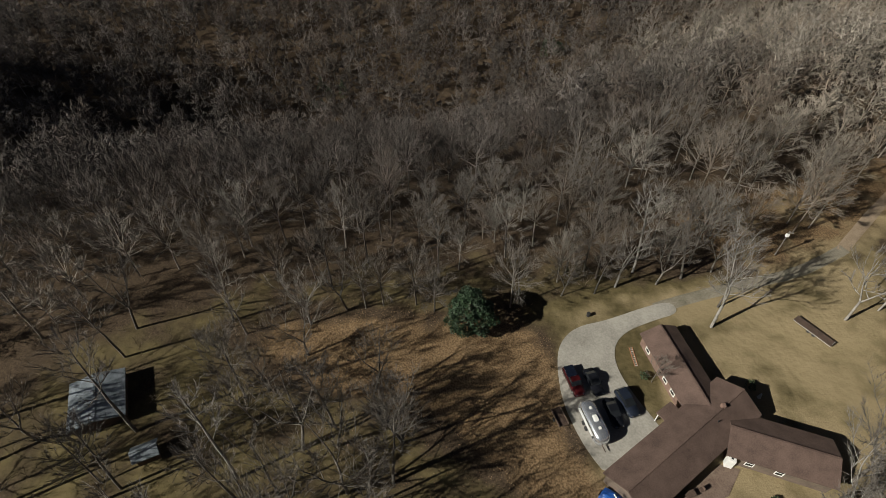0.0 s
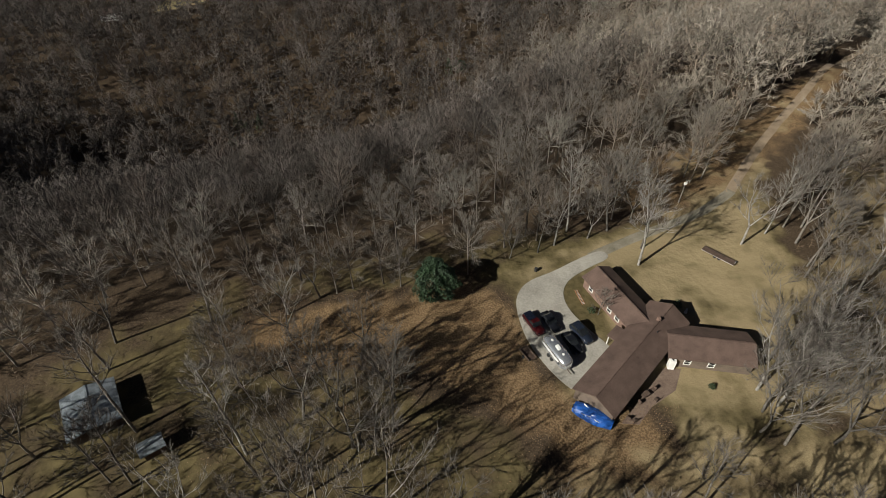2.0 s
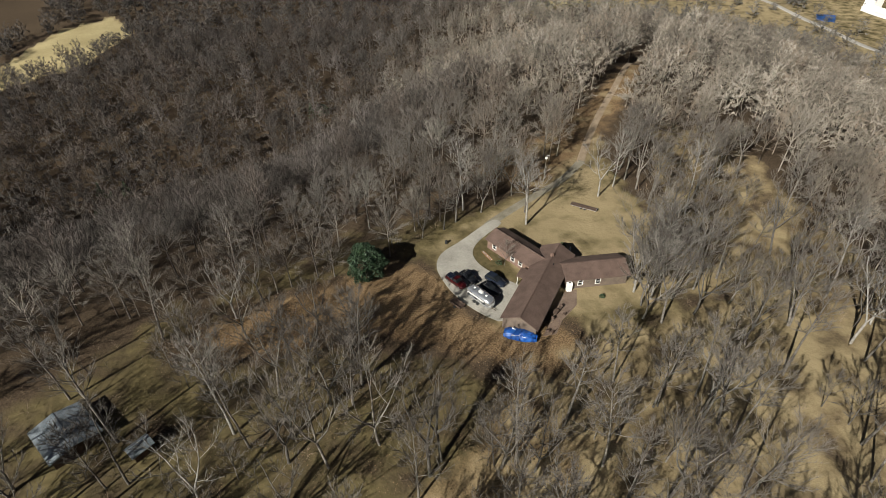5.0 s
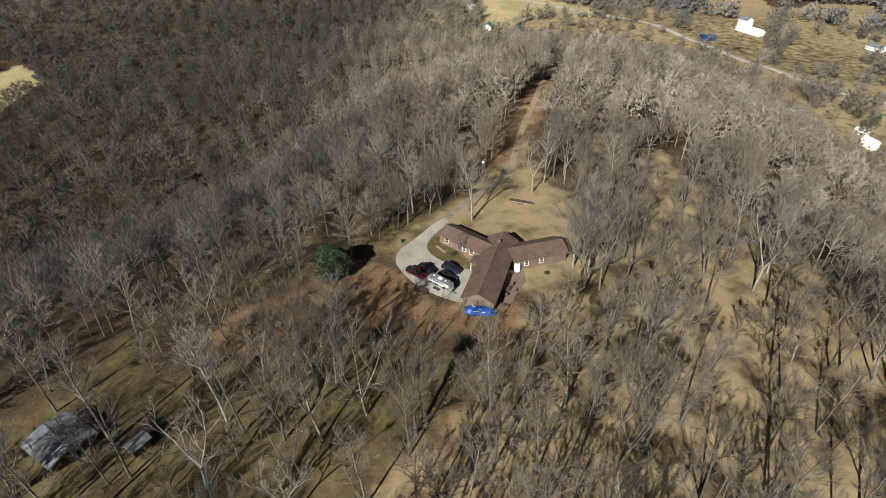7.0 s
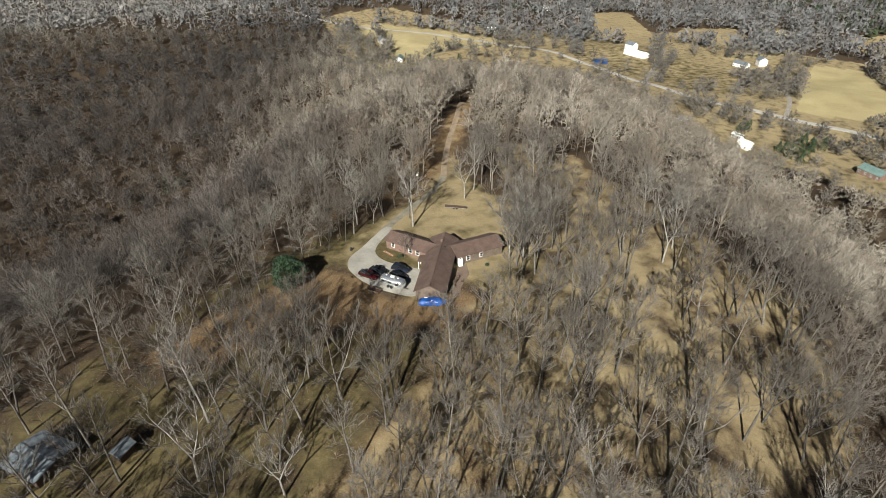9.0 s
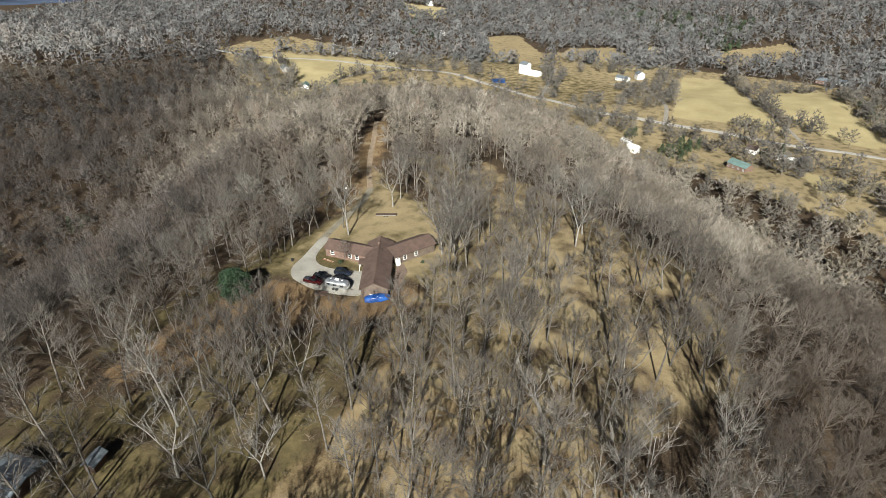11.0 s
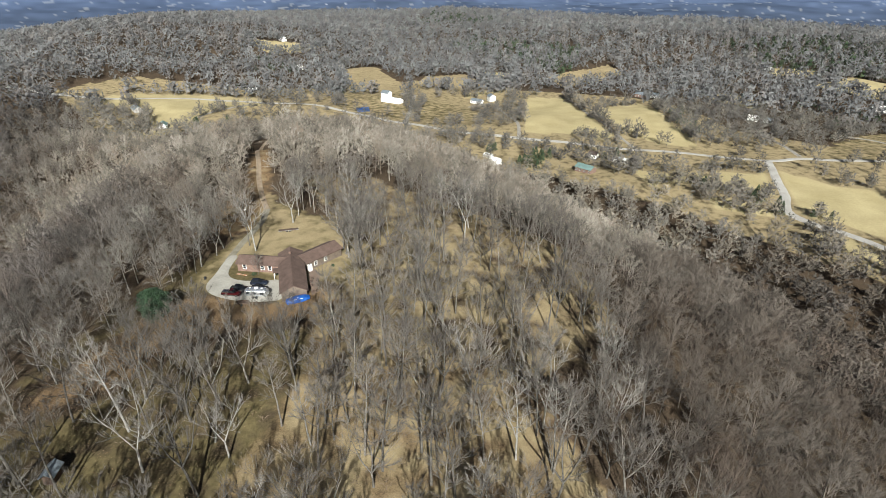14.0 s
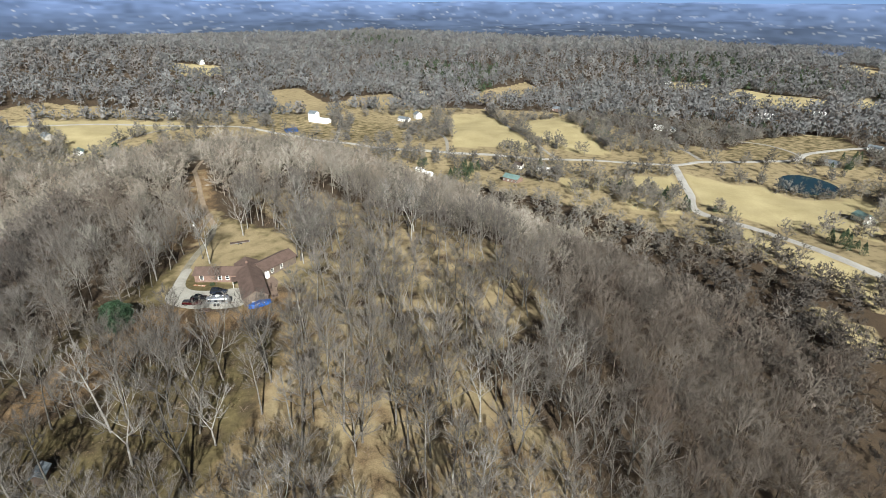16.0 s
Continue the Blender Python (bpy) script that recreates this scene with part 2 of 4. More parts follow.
spot = inside(ii, jj, LEAVES)
cover[spot, 0] = cover[spot, 1] = 0.1
cover[spot, 2] = 0.8
cover[inside(ii, jj, [(44, 84), (52, 66), (60, 66), (80, 74), (110, 92), (160, 128), (150, 132), (100, 102)]), :3] = (0.4, 0.2, 0.75)
LAWN = [(29, 42), (33, 38), (36, 50), (34, 57), (30, 54), (28.5, 50), (28, 46)]
cover[inside(ii, jj, LAWN), :3] = (0, 1, 0)
EAST = [(16, 20), (20, -10), (5, -40), (50, -62), (95, -40), (115, 20), (130, 75), (110, 84), (84, 52), (62, 34), (56, 18)]
FRONT = [(-110, 20), (-120, -60), (-40, -90), (10, -45), (20, -10), (16, 20), (0, 8), (-70, 4)]
cover[..., 0] = np.maximum(cover[..., 0], inside(ii, jj, EAST) * 0.52)
cover[..., 2] = np.maximum(cover[..., 2], inside(ii, jj, EAST) * 0.5)
cover[..., 0] = np.maximum(cover[..., 0], inside(ii, jj, FRONT) * 0.52)
cover[..., 2] = np.maximum(cover[..., 2], inside(ii, jj, FRONT) * 0.62)
for poly in CLEAR:
    cover[..., 0] = np.maximum(cover[..., 0], inside(ii, jj, poly) * 0.6)


for _ in range(3):                              # soft edges on the hilltop
    a, b = np.searchsorted(GX, (-125, 175))
    c, d = np.searchsorted(GY, (-105, 155))
    p = cover[a - 1:b + 1, c - 1:d + 1]
    cover[a:b, c:d] = (p[:-2, 1:-1] + p[2:, 1:-1] + p[1:-1, :-2] + p[1:-1, 2:] + 2 * p[1:-1, 1:-1]) / 6


def ground_material():
    m = bpy.data.materials.new("ground")
    m.use_nodes = True
    nt = m.node_tree
    b = nt.nodes["Principled BSDF"]
    b.inputs["Roughness"].default_value = 0.97
    b.inputs["Specular IOR Level"].default_value = 0.1
    co = nt.nodes.new("ShaderNodeTexCoord")

    def noise_at(scale, detail=6):
        n = nt.nodes.new("ShaderNodeTexNoise")
        n.inputs["Scale"].default_value, n.inputs["Detail"].default_value = scale, detail
        nt.links.new(co.outputs["Object"], n.inputs["Vector"])
        return n.outputs[0]

    def ramp(src, lo, hi, dark, light):
        r = nt.nodes.new("ShaderNodeValToRGB")
        r.color_ramp.elements[0].position, r.color_ramp.elements[1].position = lo, hi
        r.color_ramp.elements[0].color, r.color_ramp.elements[1].color = (*dark, 1), (*light, 1)
        nt.links.new(src, r.inputs[0])
        return r.outputs[0]

    def mix(fac, a, c, kind="MIX"):
        x = nt.nodes.new("ShaderNodeMix")
        x.data_type, x.blend_type = "RGBA", kind
        if isinstance(fac, float):
            x.inputs[0].default_value = fac
        else:
            nt.links.new(fac, x.inputs[0])
        nt.links.new(a, x.inputs[6])
        nt.links.new(c, x.inputs[7])
        return x.outputs[2]

    def calc(op, a, c):
        x = nt.nodes.new("ShaderNodeMath")
        x.operation = op
        for s, v in zip(x.inputs, (a, c)):
            if isinstance(v, float):
                s.default_value = v
            else:
                nt.links.new(v, s)
        return x.outputs[0]

    broad, mid_, fine, speck = noise_at(0.03), noise_at(0.16), noise_at(0.9), noise_at(5.0, 3)
    litter = mix(mid_, ramp(noise_at(2.6, 2), 0.35, 0.7, (0.034, 0.025, 0.018), (0.115, 0.083, 0.055)), ramp(speck, 0.35, 0.7, (0.042, 0.030, 0.020), (0.16, 0.112, 0.071)))
    tan = mix(0.6, ramp(mid_, 0.3, 0.75, (0.21, 0.17, 0.085), (0.44, 0.345, 0.20)), ramp(speck, 0.3, 0.75, (0.22, 0.165, 0.095), (0.42, 0.335, 0.20)))
    green = mix(0.5, ramp(mid_, 0.3, 0.7, (0.07, 0.06, 0.027), (0.18, 0.143, 0.068)), ramp(fine, 0.3, 0.7, (0.055, 0.044, 0.022), (0.185, 0.145, 0.074)))
    leafy_ = ramp(noise_at(3.2, 2), 0.42, 0.60, (0.105, 0.066, 0.036), (0.33, 0.215, 0.12))
    brown = mix(0.62, ramp(mid_, 0.3, 0.7, (0.16, 0.11, 0.06), (0.26, 0.18, 0.10)), leafy_)
    at = nt.nodes.new("ShaderNodeVertexColor")
    at.layer_name = "cover"
    sep = nt.nodes.new("ShaderNodeSeparateColor")
    nt.links.new(at.outputs[0], sep.inputs[0])

    def edge(s):                                # a ragged edge between covers
        return ramp(calc("ADD", s, calc("MULTIPLY", calc("SUBTRACT", mid_, 0.5), 0.9)), 0.38, 0.62, (0, 0, 0), (1, 1, 1))

    straw = mix(0.5, ramp(noise_at(0.05), 0.3, 0.7, (0.33, 0.27, 0.135), (0.53, 0.44, 0.25)), ramp(fine, 0.3, 0.7, (0.34, 0.275, 0.14), (0.51, 0.42, 0.235)))
    col = mix(edge(sep.outputs[1]), litter, green)
    col = mix(edge(sep.outputs[2]), col, brown)
    col = mix(edge(sep.outputs[0]), col, tan)
    col = mix(ramp(sep.outputs[0], 0.8, 0.95, (0, 0, 0), (1, 1, 1)), col, straw)
    col = mix(0.5, col, ramp(broad, 0.3, 0.7, (0.62, 0.62, 0.62), (1, 1, 1)), "MULTIPLY")
    nt.links.new(col, b.inputs["Base Color"])
    bp = nt.nodes.new("ShaderNodeBump")
    bp.inputs["Strength"].default_value, bp.inputs["Distance"].default_value = 0.5, 0.3
    nt.links.new(fine, bp.inputs["Height"])
    nt.links.new(bp.outputs[0], b.inputs["Normal"])
    return m


def mesh_of(name, verts, tris, material, tint=None, layer="tint"):
    """One mesh from arrays of corners and triangles (or quads)."""
    me = bpy.data.meshes.new(name)
    v, f = np.asarray(verts, np.float32), np.asarray(tris, np.int32)
    k = f.shape[1]
    me.vertices.add(len(v))
    me.vertices.foreach_set("co", v.ravel())
    me.loops.add(f.size)
    me.loops.foreach_set("vertex_index", f.ravel())
    me.polygons.add(len(f))
    me.polygons.foreach_set("loop_start", np.arange(0, f.size, k, dtype=np.int32))
    me.polygons.foreach_set("loop_total", np.full(len(f), k, np.int32))
    if tint is not None:
        a = me.color_attributes.new(layer, "FLOAT_COLOR", "POINT")
        a.data.foreach_set("color", np.asarray(tint, np.float32).ravel())
    me.update(calc_edges=True)
    me.materials.append(material)
    return me


n, k = len(GX), len(GY)
idx = np.arange(n * k).reshape(n, k)
quads = np.stack([idx[:-1, :-1], idx[1:, :-1], idx[1:, 1:], idx[:-1, 1:]], -1).reshape(-1, 4)
gme = mesh_of("ground", np.stack([ii, jj, GZ], -1).reshape(-1, 3), quads, ground_material(), cover.reshape(-1, 4), "cover")
gme.polygons.foreach_set("use_smooth", np.ones(len(quads), bool))
tagged(new("ground", gme), "leaf-littered hilltop and tan winter pastures in the valley", "ground", kind="structure")


# ---- helpers for building ----
def part(name, bm, material, parent=None, label="", smooth_faces=False):
    me = bpy.data.meshes.new(name)
    if smooth_faces:
        for fc in bm.faces:
            fc.smooth = True
    bm.to_mesh(me)
    bm.free()
    me.materials.append(material)
    ob = new(name, me)
    ob.parent = parent
    return tagged(ob, label)


def thing(name, x, y, turn, label, category, group="", z=None, kind=""):
    e = new(name)
    e.matrix_basis = pose(x, y, float(on(x, y)) if z is None else z, 0, 0, turn)
    return tagged(e, label, category, group, kind)


def box(bm, x0, x1, y0, y1, z0, z1, m=Matrix()):
    v = [bm.verts.new(m @ Vector(p)) for p in ((x0, y0, z0), (x1, y0, z0), (x1, y1, z0), (x0, y1, z0), (x0, y0, z1), (x1, y0, z1), (x1, y1, z1), (x0, y1, z1))]
    for q in ((3, 2, 1, 0), (4, 5, 6, 7), (0, 1, 5, 4), (1, 2, 6, 5), (2, 3, 7, 6), (3, 0, 4, 7)):
        bm.faces.new([v[a] for a in q])
    return bm


def soft_box(x0, x1, y0, y1, z0, z1, r=0.05, seg=2, m=Matrix()):
    bm = box(bmesh.new(), x0, x1, y0, y1, z0, z1, m)
    bmesh.ops.bevel(bm, geom=bm.edges[:], offset=r, segments=seg, affect="EDGES")
    return bm


def loft(sections, cap=True):
    """A skin over rings of points."""
    bm = bmesh.new()
    rings = [[bm.verts.new(p) for p in s] for s in sections]
    for a, b in zip(rings, rings[1:]):
        for q in range(len(a)):
            w = (q + 1) % len(a)
            bm.faces.new((a[q], a[w], b[w], b[q]))
    if cap:
        bm.faces.new(rings[0][::-1])
        bm.faces.new(rings[-1])
    bmesh.ops.recalc_face_normals(bm, faces=bm.faces[:])
    return bm


def cylinder(r0, r1, p0, p1, seg=10):
    p0, p1 = Vector(p0), Vector(p1)
    q = (p1 - p0).to_track_quat("Z", "Y")
    return loft([[p + q @ Vector((r * math.cos(6.2832 * a / seg), r * math.sin(6.2832 * a / seg), 0)) for a in range(seg)] for r, p in ((r0, p0), (r1, p1))])


def strip(name, pts, width, material, label, lift=0.06, category="road", step=3.0):
    """A road draped over the ground along a smoothed line."""
    p = [Vector((a, b, 0)) for a, b in pts]
    line = []
    for q in range(len(p) - 1):
        a, b, c, d = p[max(q - 1, 0)], p[q], p[q + 1], p[min(q + 2, len(p) - 1)]
        m = max(2, int((c - b).length / step))
        for s in range(m):
            t = s / m
            line.append(0.5 * ((2 * b) + (c - a) * t + (2 * a - 5 * b + 4 * c - d) * t * t + (3 * b - a - 3 * c + d) * t ** 3))
    line.append(p[-1])
    across = 7
    verts, faces = [], []
    for q, c in enumerate(line):
        t = (line[min(q + 1, len(line) - 1)] - line[max(q - 1, 0)]).normalized()
        for w in range(across):
            e = (w / (across - 1) - 0.5) * width * (1 + 0.06 * math.sin(q * 1.7 + w))
            x, y = c.x - t.y * e, c.y + t.x * e
            verts.append((x, y, float(on(x, y)) + lift + (0.03 if 0 < w < across - 1 else -lift - 0.15)))
    for q in range(len(line) - 1):
        for w in range(across - 1):
            s = q * across + w
            faces.append((s, s + 1, s + across + 1, s + across))
    return tagged(new(name, mesh_of(name, verts, faces, material)), label, category, kind="structure")


# ---- roads, drive and water ----
def sheet(name, poly, material, label, category, lift=0.08, cell=1.5, z=None):
    """A paved area or a pond: a fan of cells inside an outline, with a skirt into the ground."""
    bm = bmesh.new()
    top = [bm.verts.new((a, b, (float(on(a, b)) if z is None else z) + lift)) for a, b in poly]
    low = [bm.verts.new((a, b, v.co.z - lift - 0.3)) for (a, b), v in zip(poly, top)]
    face = bm.faces.new(top)
    for q in range(len(top)):
        w = (q + 1) % len(top)
        bm.faces.new((top[q], low[q], low[w], top[w]))
    bmesh.ops.recalc_face_normals(bm, faces=bm.faces[:])
    bmesh.ops.triangulate(bm, faces=[face])
    return tagged(part(name, bm, material), label, category, kind="structure")


def rounded(poly, rounds=2):
    for _ in range(rounds):
        out = []
        for (a, b), (c, d) in zip(poly, poly[1:] + poly[:1]):
            out += [(0.75 * a + 0.25 * c, 0.75 * b + 0.25 * d), (0.25 * a + 0.75 * c, 0.25 * b + 0.75 * d)]
        poly = out
    return poly


DRIVE = rounded([(18.2, 40), (18.2, 46.5), (19.2, 51), (22.5, 54.3), (28, 55.6), (35, 58.4), (40, 59.8), (41, 57.2), (36, 55.6), (30.5, 53.2), (28, 50.2), (27.7, 46), (29.6, 41), (31.5, 37.4), (32.5, 35), (23.3, 28.5), (20.4, 33)])
sheet("driveway", DRIVE, CONCRETE, "pale grey concrete parking court beside the house", "driveway", 0.09)
strip("gravel_lane", [(37, 58.2), (42.4, 60), (48.8, 62), (58.8, 64.6), (67, 67.4), (77.8, 73)], 2.9, GRASSY, "worn grassy gravel lane leading to the parking court", 0.05)
strip("dirt_track", [(76.8, 72.4), (90.3, 84.5), (107, 98), (124.7, 111), (146.6, 128), (175, 149), (205, 163)], 2.8, DIRT, "pale dirt track running along the ridge", 0.05)
strip("valley_road", [(400, 690), (424, 573), (479, 472), (494, 383), (512, 342), (503, 285), (463, 176), (442, 112), (442, 53), (443, -58), (447, -109), (442, -165), (464, -195), (471, -228), (488, -284), (534, -321), (569, -405), (640, -560)], 7, ASPHALT, "pale country road across the valley floor", 0.35, step=7)
strip("side_road", [(440, -166), (396, -165), (357, -165), (325, -161), (307, -171), (289, -192), (261, -214), (216, -240), (165, -285)], 7.5, ASPHALT, "pale side road along the foot of the hill", 0.35, step=5)
for line, wide in (([(397, 404), (424, 405), (451, 402), (480, 392)], 4), ([(618, 232), (543, 207), (471, 183), (458, 170)], 5), ([(579, -250), (568, -277), (532, -299), (505, -300)], 4),
                   ([(566, 142), (595, 120), (553, 95), (500, 66), (445, 52)], 4), ([(658, 32), (540, -14), (481, -43), (446, -58)], 4), ([(924, -51), (836, -101), (724, -144), (560, -179), (471, -197)], 5)):
    strip("farm_lane", line, wide, GRAVEL, "pale gravel lane between valley pastures", 0.3, step=6)
pz = float(min(on(p, q) for p, q in [(427, -252), (400, -285), (384, -256)]))
sheet("pond", rounded([(412, -244), (436, -264), (428, -284), (400, -293), (379, -280), (377, -256), (392, -240)]), WATER, "dark still farm pond in a pasture", "pond", 0.7, z=pz + 0.6)
sheet("creek", rounded([(426, -177), (405, -205), (400, -236), (393, -232), (394, -199), (414, -175)]), WATER, "narrow dark creek beside the road", "creek", 0.5, z=pz + 0.6)

# the plain far beyond the hills, its haze put into colour and glow
def far_plain():
    m = bpy.data.materials.new("far_plain")
    m.use_nodes = True
    nt = m.node_tree
    b = nt.nodes["Principled BSDF"]
    b.inputs["Roughness"].default_value = 1.0
    b.inputs["Specular IOR Level"].default_value = 0.0
    a = nt.nodes.new("ShaderNodeVertexColor")
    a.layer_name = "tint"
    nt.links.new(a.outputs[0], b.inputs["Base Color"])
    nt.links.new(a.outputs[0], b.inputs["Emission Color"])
    # a faint glow stands in for haze in the air
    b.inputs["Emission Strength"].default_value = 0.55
    return m


def blotches(rows, cols, shape, r):
    """Soft random patches over a grid."""
    g = r.random_sample((rows, cols))
    y, x = np.linspace(0, rows - 1.001, shape[0]), np.linspace(0, cols - 1.001, shape[1])
    i, j = y.astype(int), x.astype(int)
    u, v = smooth(y - i)[:, None], smooth(x - j)[None, :]
    return (g[i][:, j] * (1 - u) * (1 - v) + g[i + 1][:, j] * u * (1 - v) + g[i][:, j + 1] * (1 - u) * v + g[i + 1][:, j + 1] * u * v)


pr = np.random.RandomState(11)
rad, ang = 1 / np.linspace(1 / 1750, 1 / 4850, 48), np.linspace(-0.3, 2.5, 900)
ra, an = np.meshgrid(rad, ang, indexing="ij")
fx, fy = -98 + ra * np.sin(an), -52 + ra * np.cos(an)
skyline = blotches(2, 40, (48, 900), pr) * 10 + blotches(2, 140, (48, 900), pr) * 5
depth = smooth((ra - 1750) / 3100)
fz = on(fx, fy) + 2 + 85 * depth + skyline * depth + 14 * (blotches(9, 26, (48, 900), pr) - 0.5) * (1 - depth)
fz[0] -= 40
tone = 0.55 * blotches(14, 60, (48, 900), pr) + 0.45 * blotches(30, 220, (48, 900), pr)
# painted haze: tint runs bluer and paler with distance
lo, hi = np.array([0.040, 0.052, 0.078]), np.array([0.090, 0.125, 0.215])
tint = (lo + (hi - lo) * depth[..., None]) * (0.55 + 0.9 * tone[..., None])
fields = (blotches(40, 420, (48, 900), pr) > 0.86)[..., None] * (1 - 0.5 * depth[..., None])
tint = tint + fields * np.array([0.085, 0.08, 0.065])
specks = (pr.random_sample(tone.shape) < 0.004) & (blotches(10, 50, tone.shape, pr) > 0.55)
tint[specks] = (0.24, 0.25, 0.28)
fi = np.arange(fx.size).reshape(fx.shape)
fq = np.stack([fi[:-1, :-1], fi[1:, :-1], fi[1:, 1:], fi[:-1, 1:]], -1).reshape(-1, 4)[:, ::-1]
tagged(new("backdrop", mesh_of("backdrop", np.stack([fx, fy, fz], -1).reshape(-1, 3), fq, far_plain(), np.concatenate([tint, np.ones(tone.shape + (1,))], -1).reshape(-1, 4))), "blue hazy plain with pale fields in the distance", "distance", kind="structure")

# ---- trees ----
def tube(out, pts, radii, sides):
    """A tapered limb through points."""
    V, F = out
    rings = []
    for q, (p, r) in enumerate(zip(pts, radii)):
        d = (pts[min(q + 1, len(pts) - 1)] - pts[max(q - 1, 0)])
        t = d.to_track_quat("Z", "Y")
        s = len(V)
        for a in range(sides):
            w = 6.2832 * a / sides
            V.append(p + t @ Vector((r * math.cos(w), r * math.sin(w), 0)))
        rings.append(s)
    for a, b in zip(rings, rings[1:]):
        for q in range(sides):
            w = (q + 1) % sides
            F.append((a + q, a + w, b + w))
            F.append((a + q, b + w, b + q))


def spike(out, p, d, length, width, rnd, face=Vector()):
    """A twig: one slim blade, turned at random or towards a side."""
    V, F = out
    side = d.cross(Vector((rnd.uniform(-1, 1), rnd.uniform(-1, 1), rnd.uniform(-1, 1))) * (0.8 if face.length else 1) + face)
    side = side.normalized() * width * 0.5 if side.length > 1e-4 else Vector((width * 0.5, 0, 0))
    s = len(V)
    V.extend((p - side, p + side, p + d * length))
    F.append((s, s + 1, s + 2))


def bent(p, d, length, n, wander, lift, rnd):
    pts, d = [p.copy()], d.copy()
    for _ in range(n):
        d = (d + Vector((rnd.uniform(-1, 1), rnd.uniform(-1, 1), rnd.uniform(-0.6, 0.8))) * wander + Vector((0, 0, lift))).normalized()
        p = p + d * (length / n)
        pts.append(p.copy())
    return pts


def grow(seed, height, spread, bole, limbs, subs, twigs, twig_w, segs=(7, 4, 2), sides=(6, 4, 3), fork=False):
    """A leafless tree: (trunk and limbs, twigs), each as corners and triangles."""
    rnd = random.Random(seed)
    wood, fine = ([], []), ([], [])
    r0 = height * 0.0125
    leaders = [(Vector((0, 0, -0.3)), Vector((rnd.uniform(-0.06, 0.06), rnd.uniform(-0.06, 0.06), 1)).normalized(), height * 0.97, r0)]
    if fork:
        w = rnd.uniform(0, 6.28)
        leaders[0] = (leaders[0][0], leaders[0][1], height * bole, r0 * 1.15)
    trunks = []
    for p, d, ln, r in leaders:
        pts = bent(p, d, ln, segs[0], 0.07, 0.03, rnd)
        tube(wood, pts, [r * (1 - 0.85 * q / len(pts)) if not fork else r * (1 - 0.3 * q / len(pts)) for q in range(len(pts))], sides[0])
        trunks.append((pts, r, bole))
    if fork:
        tip = trunks[0][0][-1]
        trunks = []
        for q in range(rnd.choice((2, 3))):
            a = w + 6.28 * q / 3 + rnd.uniform(-0.4, 0.4)
            pts = bent(tip, Vector((0.5 * math.cos(a), 0.5 * math.sin(a), 1)).normalized(), height * (1 - bole) * rnd.uniform(0.85, 1.0), segs[0], 0.12, 0.06, rnd)
            r = r0 * 0.75
            tube(wood, pts, [r * (1 - 0.85 * i / len(pts)) for i in range(len(pts))], sides[1])
            trunks.append((pts, r, 0.12))
    for pts, r, start in trunks:
        m = max(3, limbs // len(trunks))
        top = len(pts) - 1
        for q in range(m):
            f = start + (1 - start) * (q + rnd.random() * 0.8) / m
            f = min(f, 0.97)
            i = int(f * top)
            p = pts[i].lerp(pts[min(i + 1, top)], f * top - i)
            a = q * 2.4 + rnd.uniform(-0.5, 0.5)
            up = 0.3 + 1.1 * (f - start) / (1 - start + 1e-6)
            d = Vector((math.cos(a), math.sin(a), up)).normalized()
            shape = 0.42 + 0.62 * math.sin(math.pi * min(1.0, 0.22 + 0.74 * (f - start) / (1 - start + 1e-6)))
            ln = spread * shape * rnd.uniform(0.75, 1.1)
            lp = bent(p, d, ln, segs[1], 0.16, 0.10, rnd)
            lr = max(r * (1 - 0.72 * f) * 0.55, 0.04)
            if sides[1] >= 3:
                tube(wood, lp, [lr * (1 - 0.8 * i2 / len(lp)) for i2 in range(len(lp))], sides[1])
            else:
                spike(wood, lp[0], (lp[-1] - lp[0]).normalized(), ln, lr * 2.4, rnd)
            for s in range(subs):
                g = 0.25 + 0.75 * (s + rnd.random()) / subs
                g = min(g, 0.98)
                i2 = int(g * segs[1])
                sp = lp[i2].lerp(lp[min(i2 + 1, segs[1])], g * segs[1] - i2)
                sd = ((lp[min(i2 + 1, segs[1])] - lp[i2 if i2 < segs[1] else i2 - 1]).normalized() + Vector((rnd.uniform(-1, 1), rnd.uniform(-1, 1), rnd.uniform(-0.3, 0.9))) * 1.05).normalized()
                sl = ln * (0.80 - 0.34 * g) * rnd.uniform(0.7, 1.2)
                spts = bent(sp, sd, sl, segs[2], 0.18, 0.10, rnd)
                if sides[2] >= 3:
                    tube(wood, spts, [max(lr * 0.52 * (1 - 0.75 * i3 / len(spts)), 0.012) for i3 in range(len(spts))], sides[2])
                else:
                    spike(wood, sp, sd, sl, max(lr * 0.8, 0.05), rnd)
                for w2 in range(twigs):
                    h = rnd.uniform(0.15, 1.0)
                    i3 = min(int(h * segs[2]), segs[2] - 1)
                    tp = spts[i3].lerp(spts[i3 + 1], h * segs[2] - i3)
                    td = ((spts[i3 + 1] - spts[i3]).normalized() + Vector((rnd.uniform(-1, 1), rnd.uniform(-1, 1), rnd.uniform(-0.5, 1.0))) * 0.8).normalized()
                    spike(fine, tp, td, rnd.uniform(0.5, 1.25) * spread * 0.23, twig_w, rnd)
    return wood, fine


def arrays(part_):
    return np.array([tuple(v) for v in part_[0]], np.float32).reshape(-1, 3), np.array(part_[1], np.int32).reshape(-1, 3)


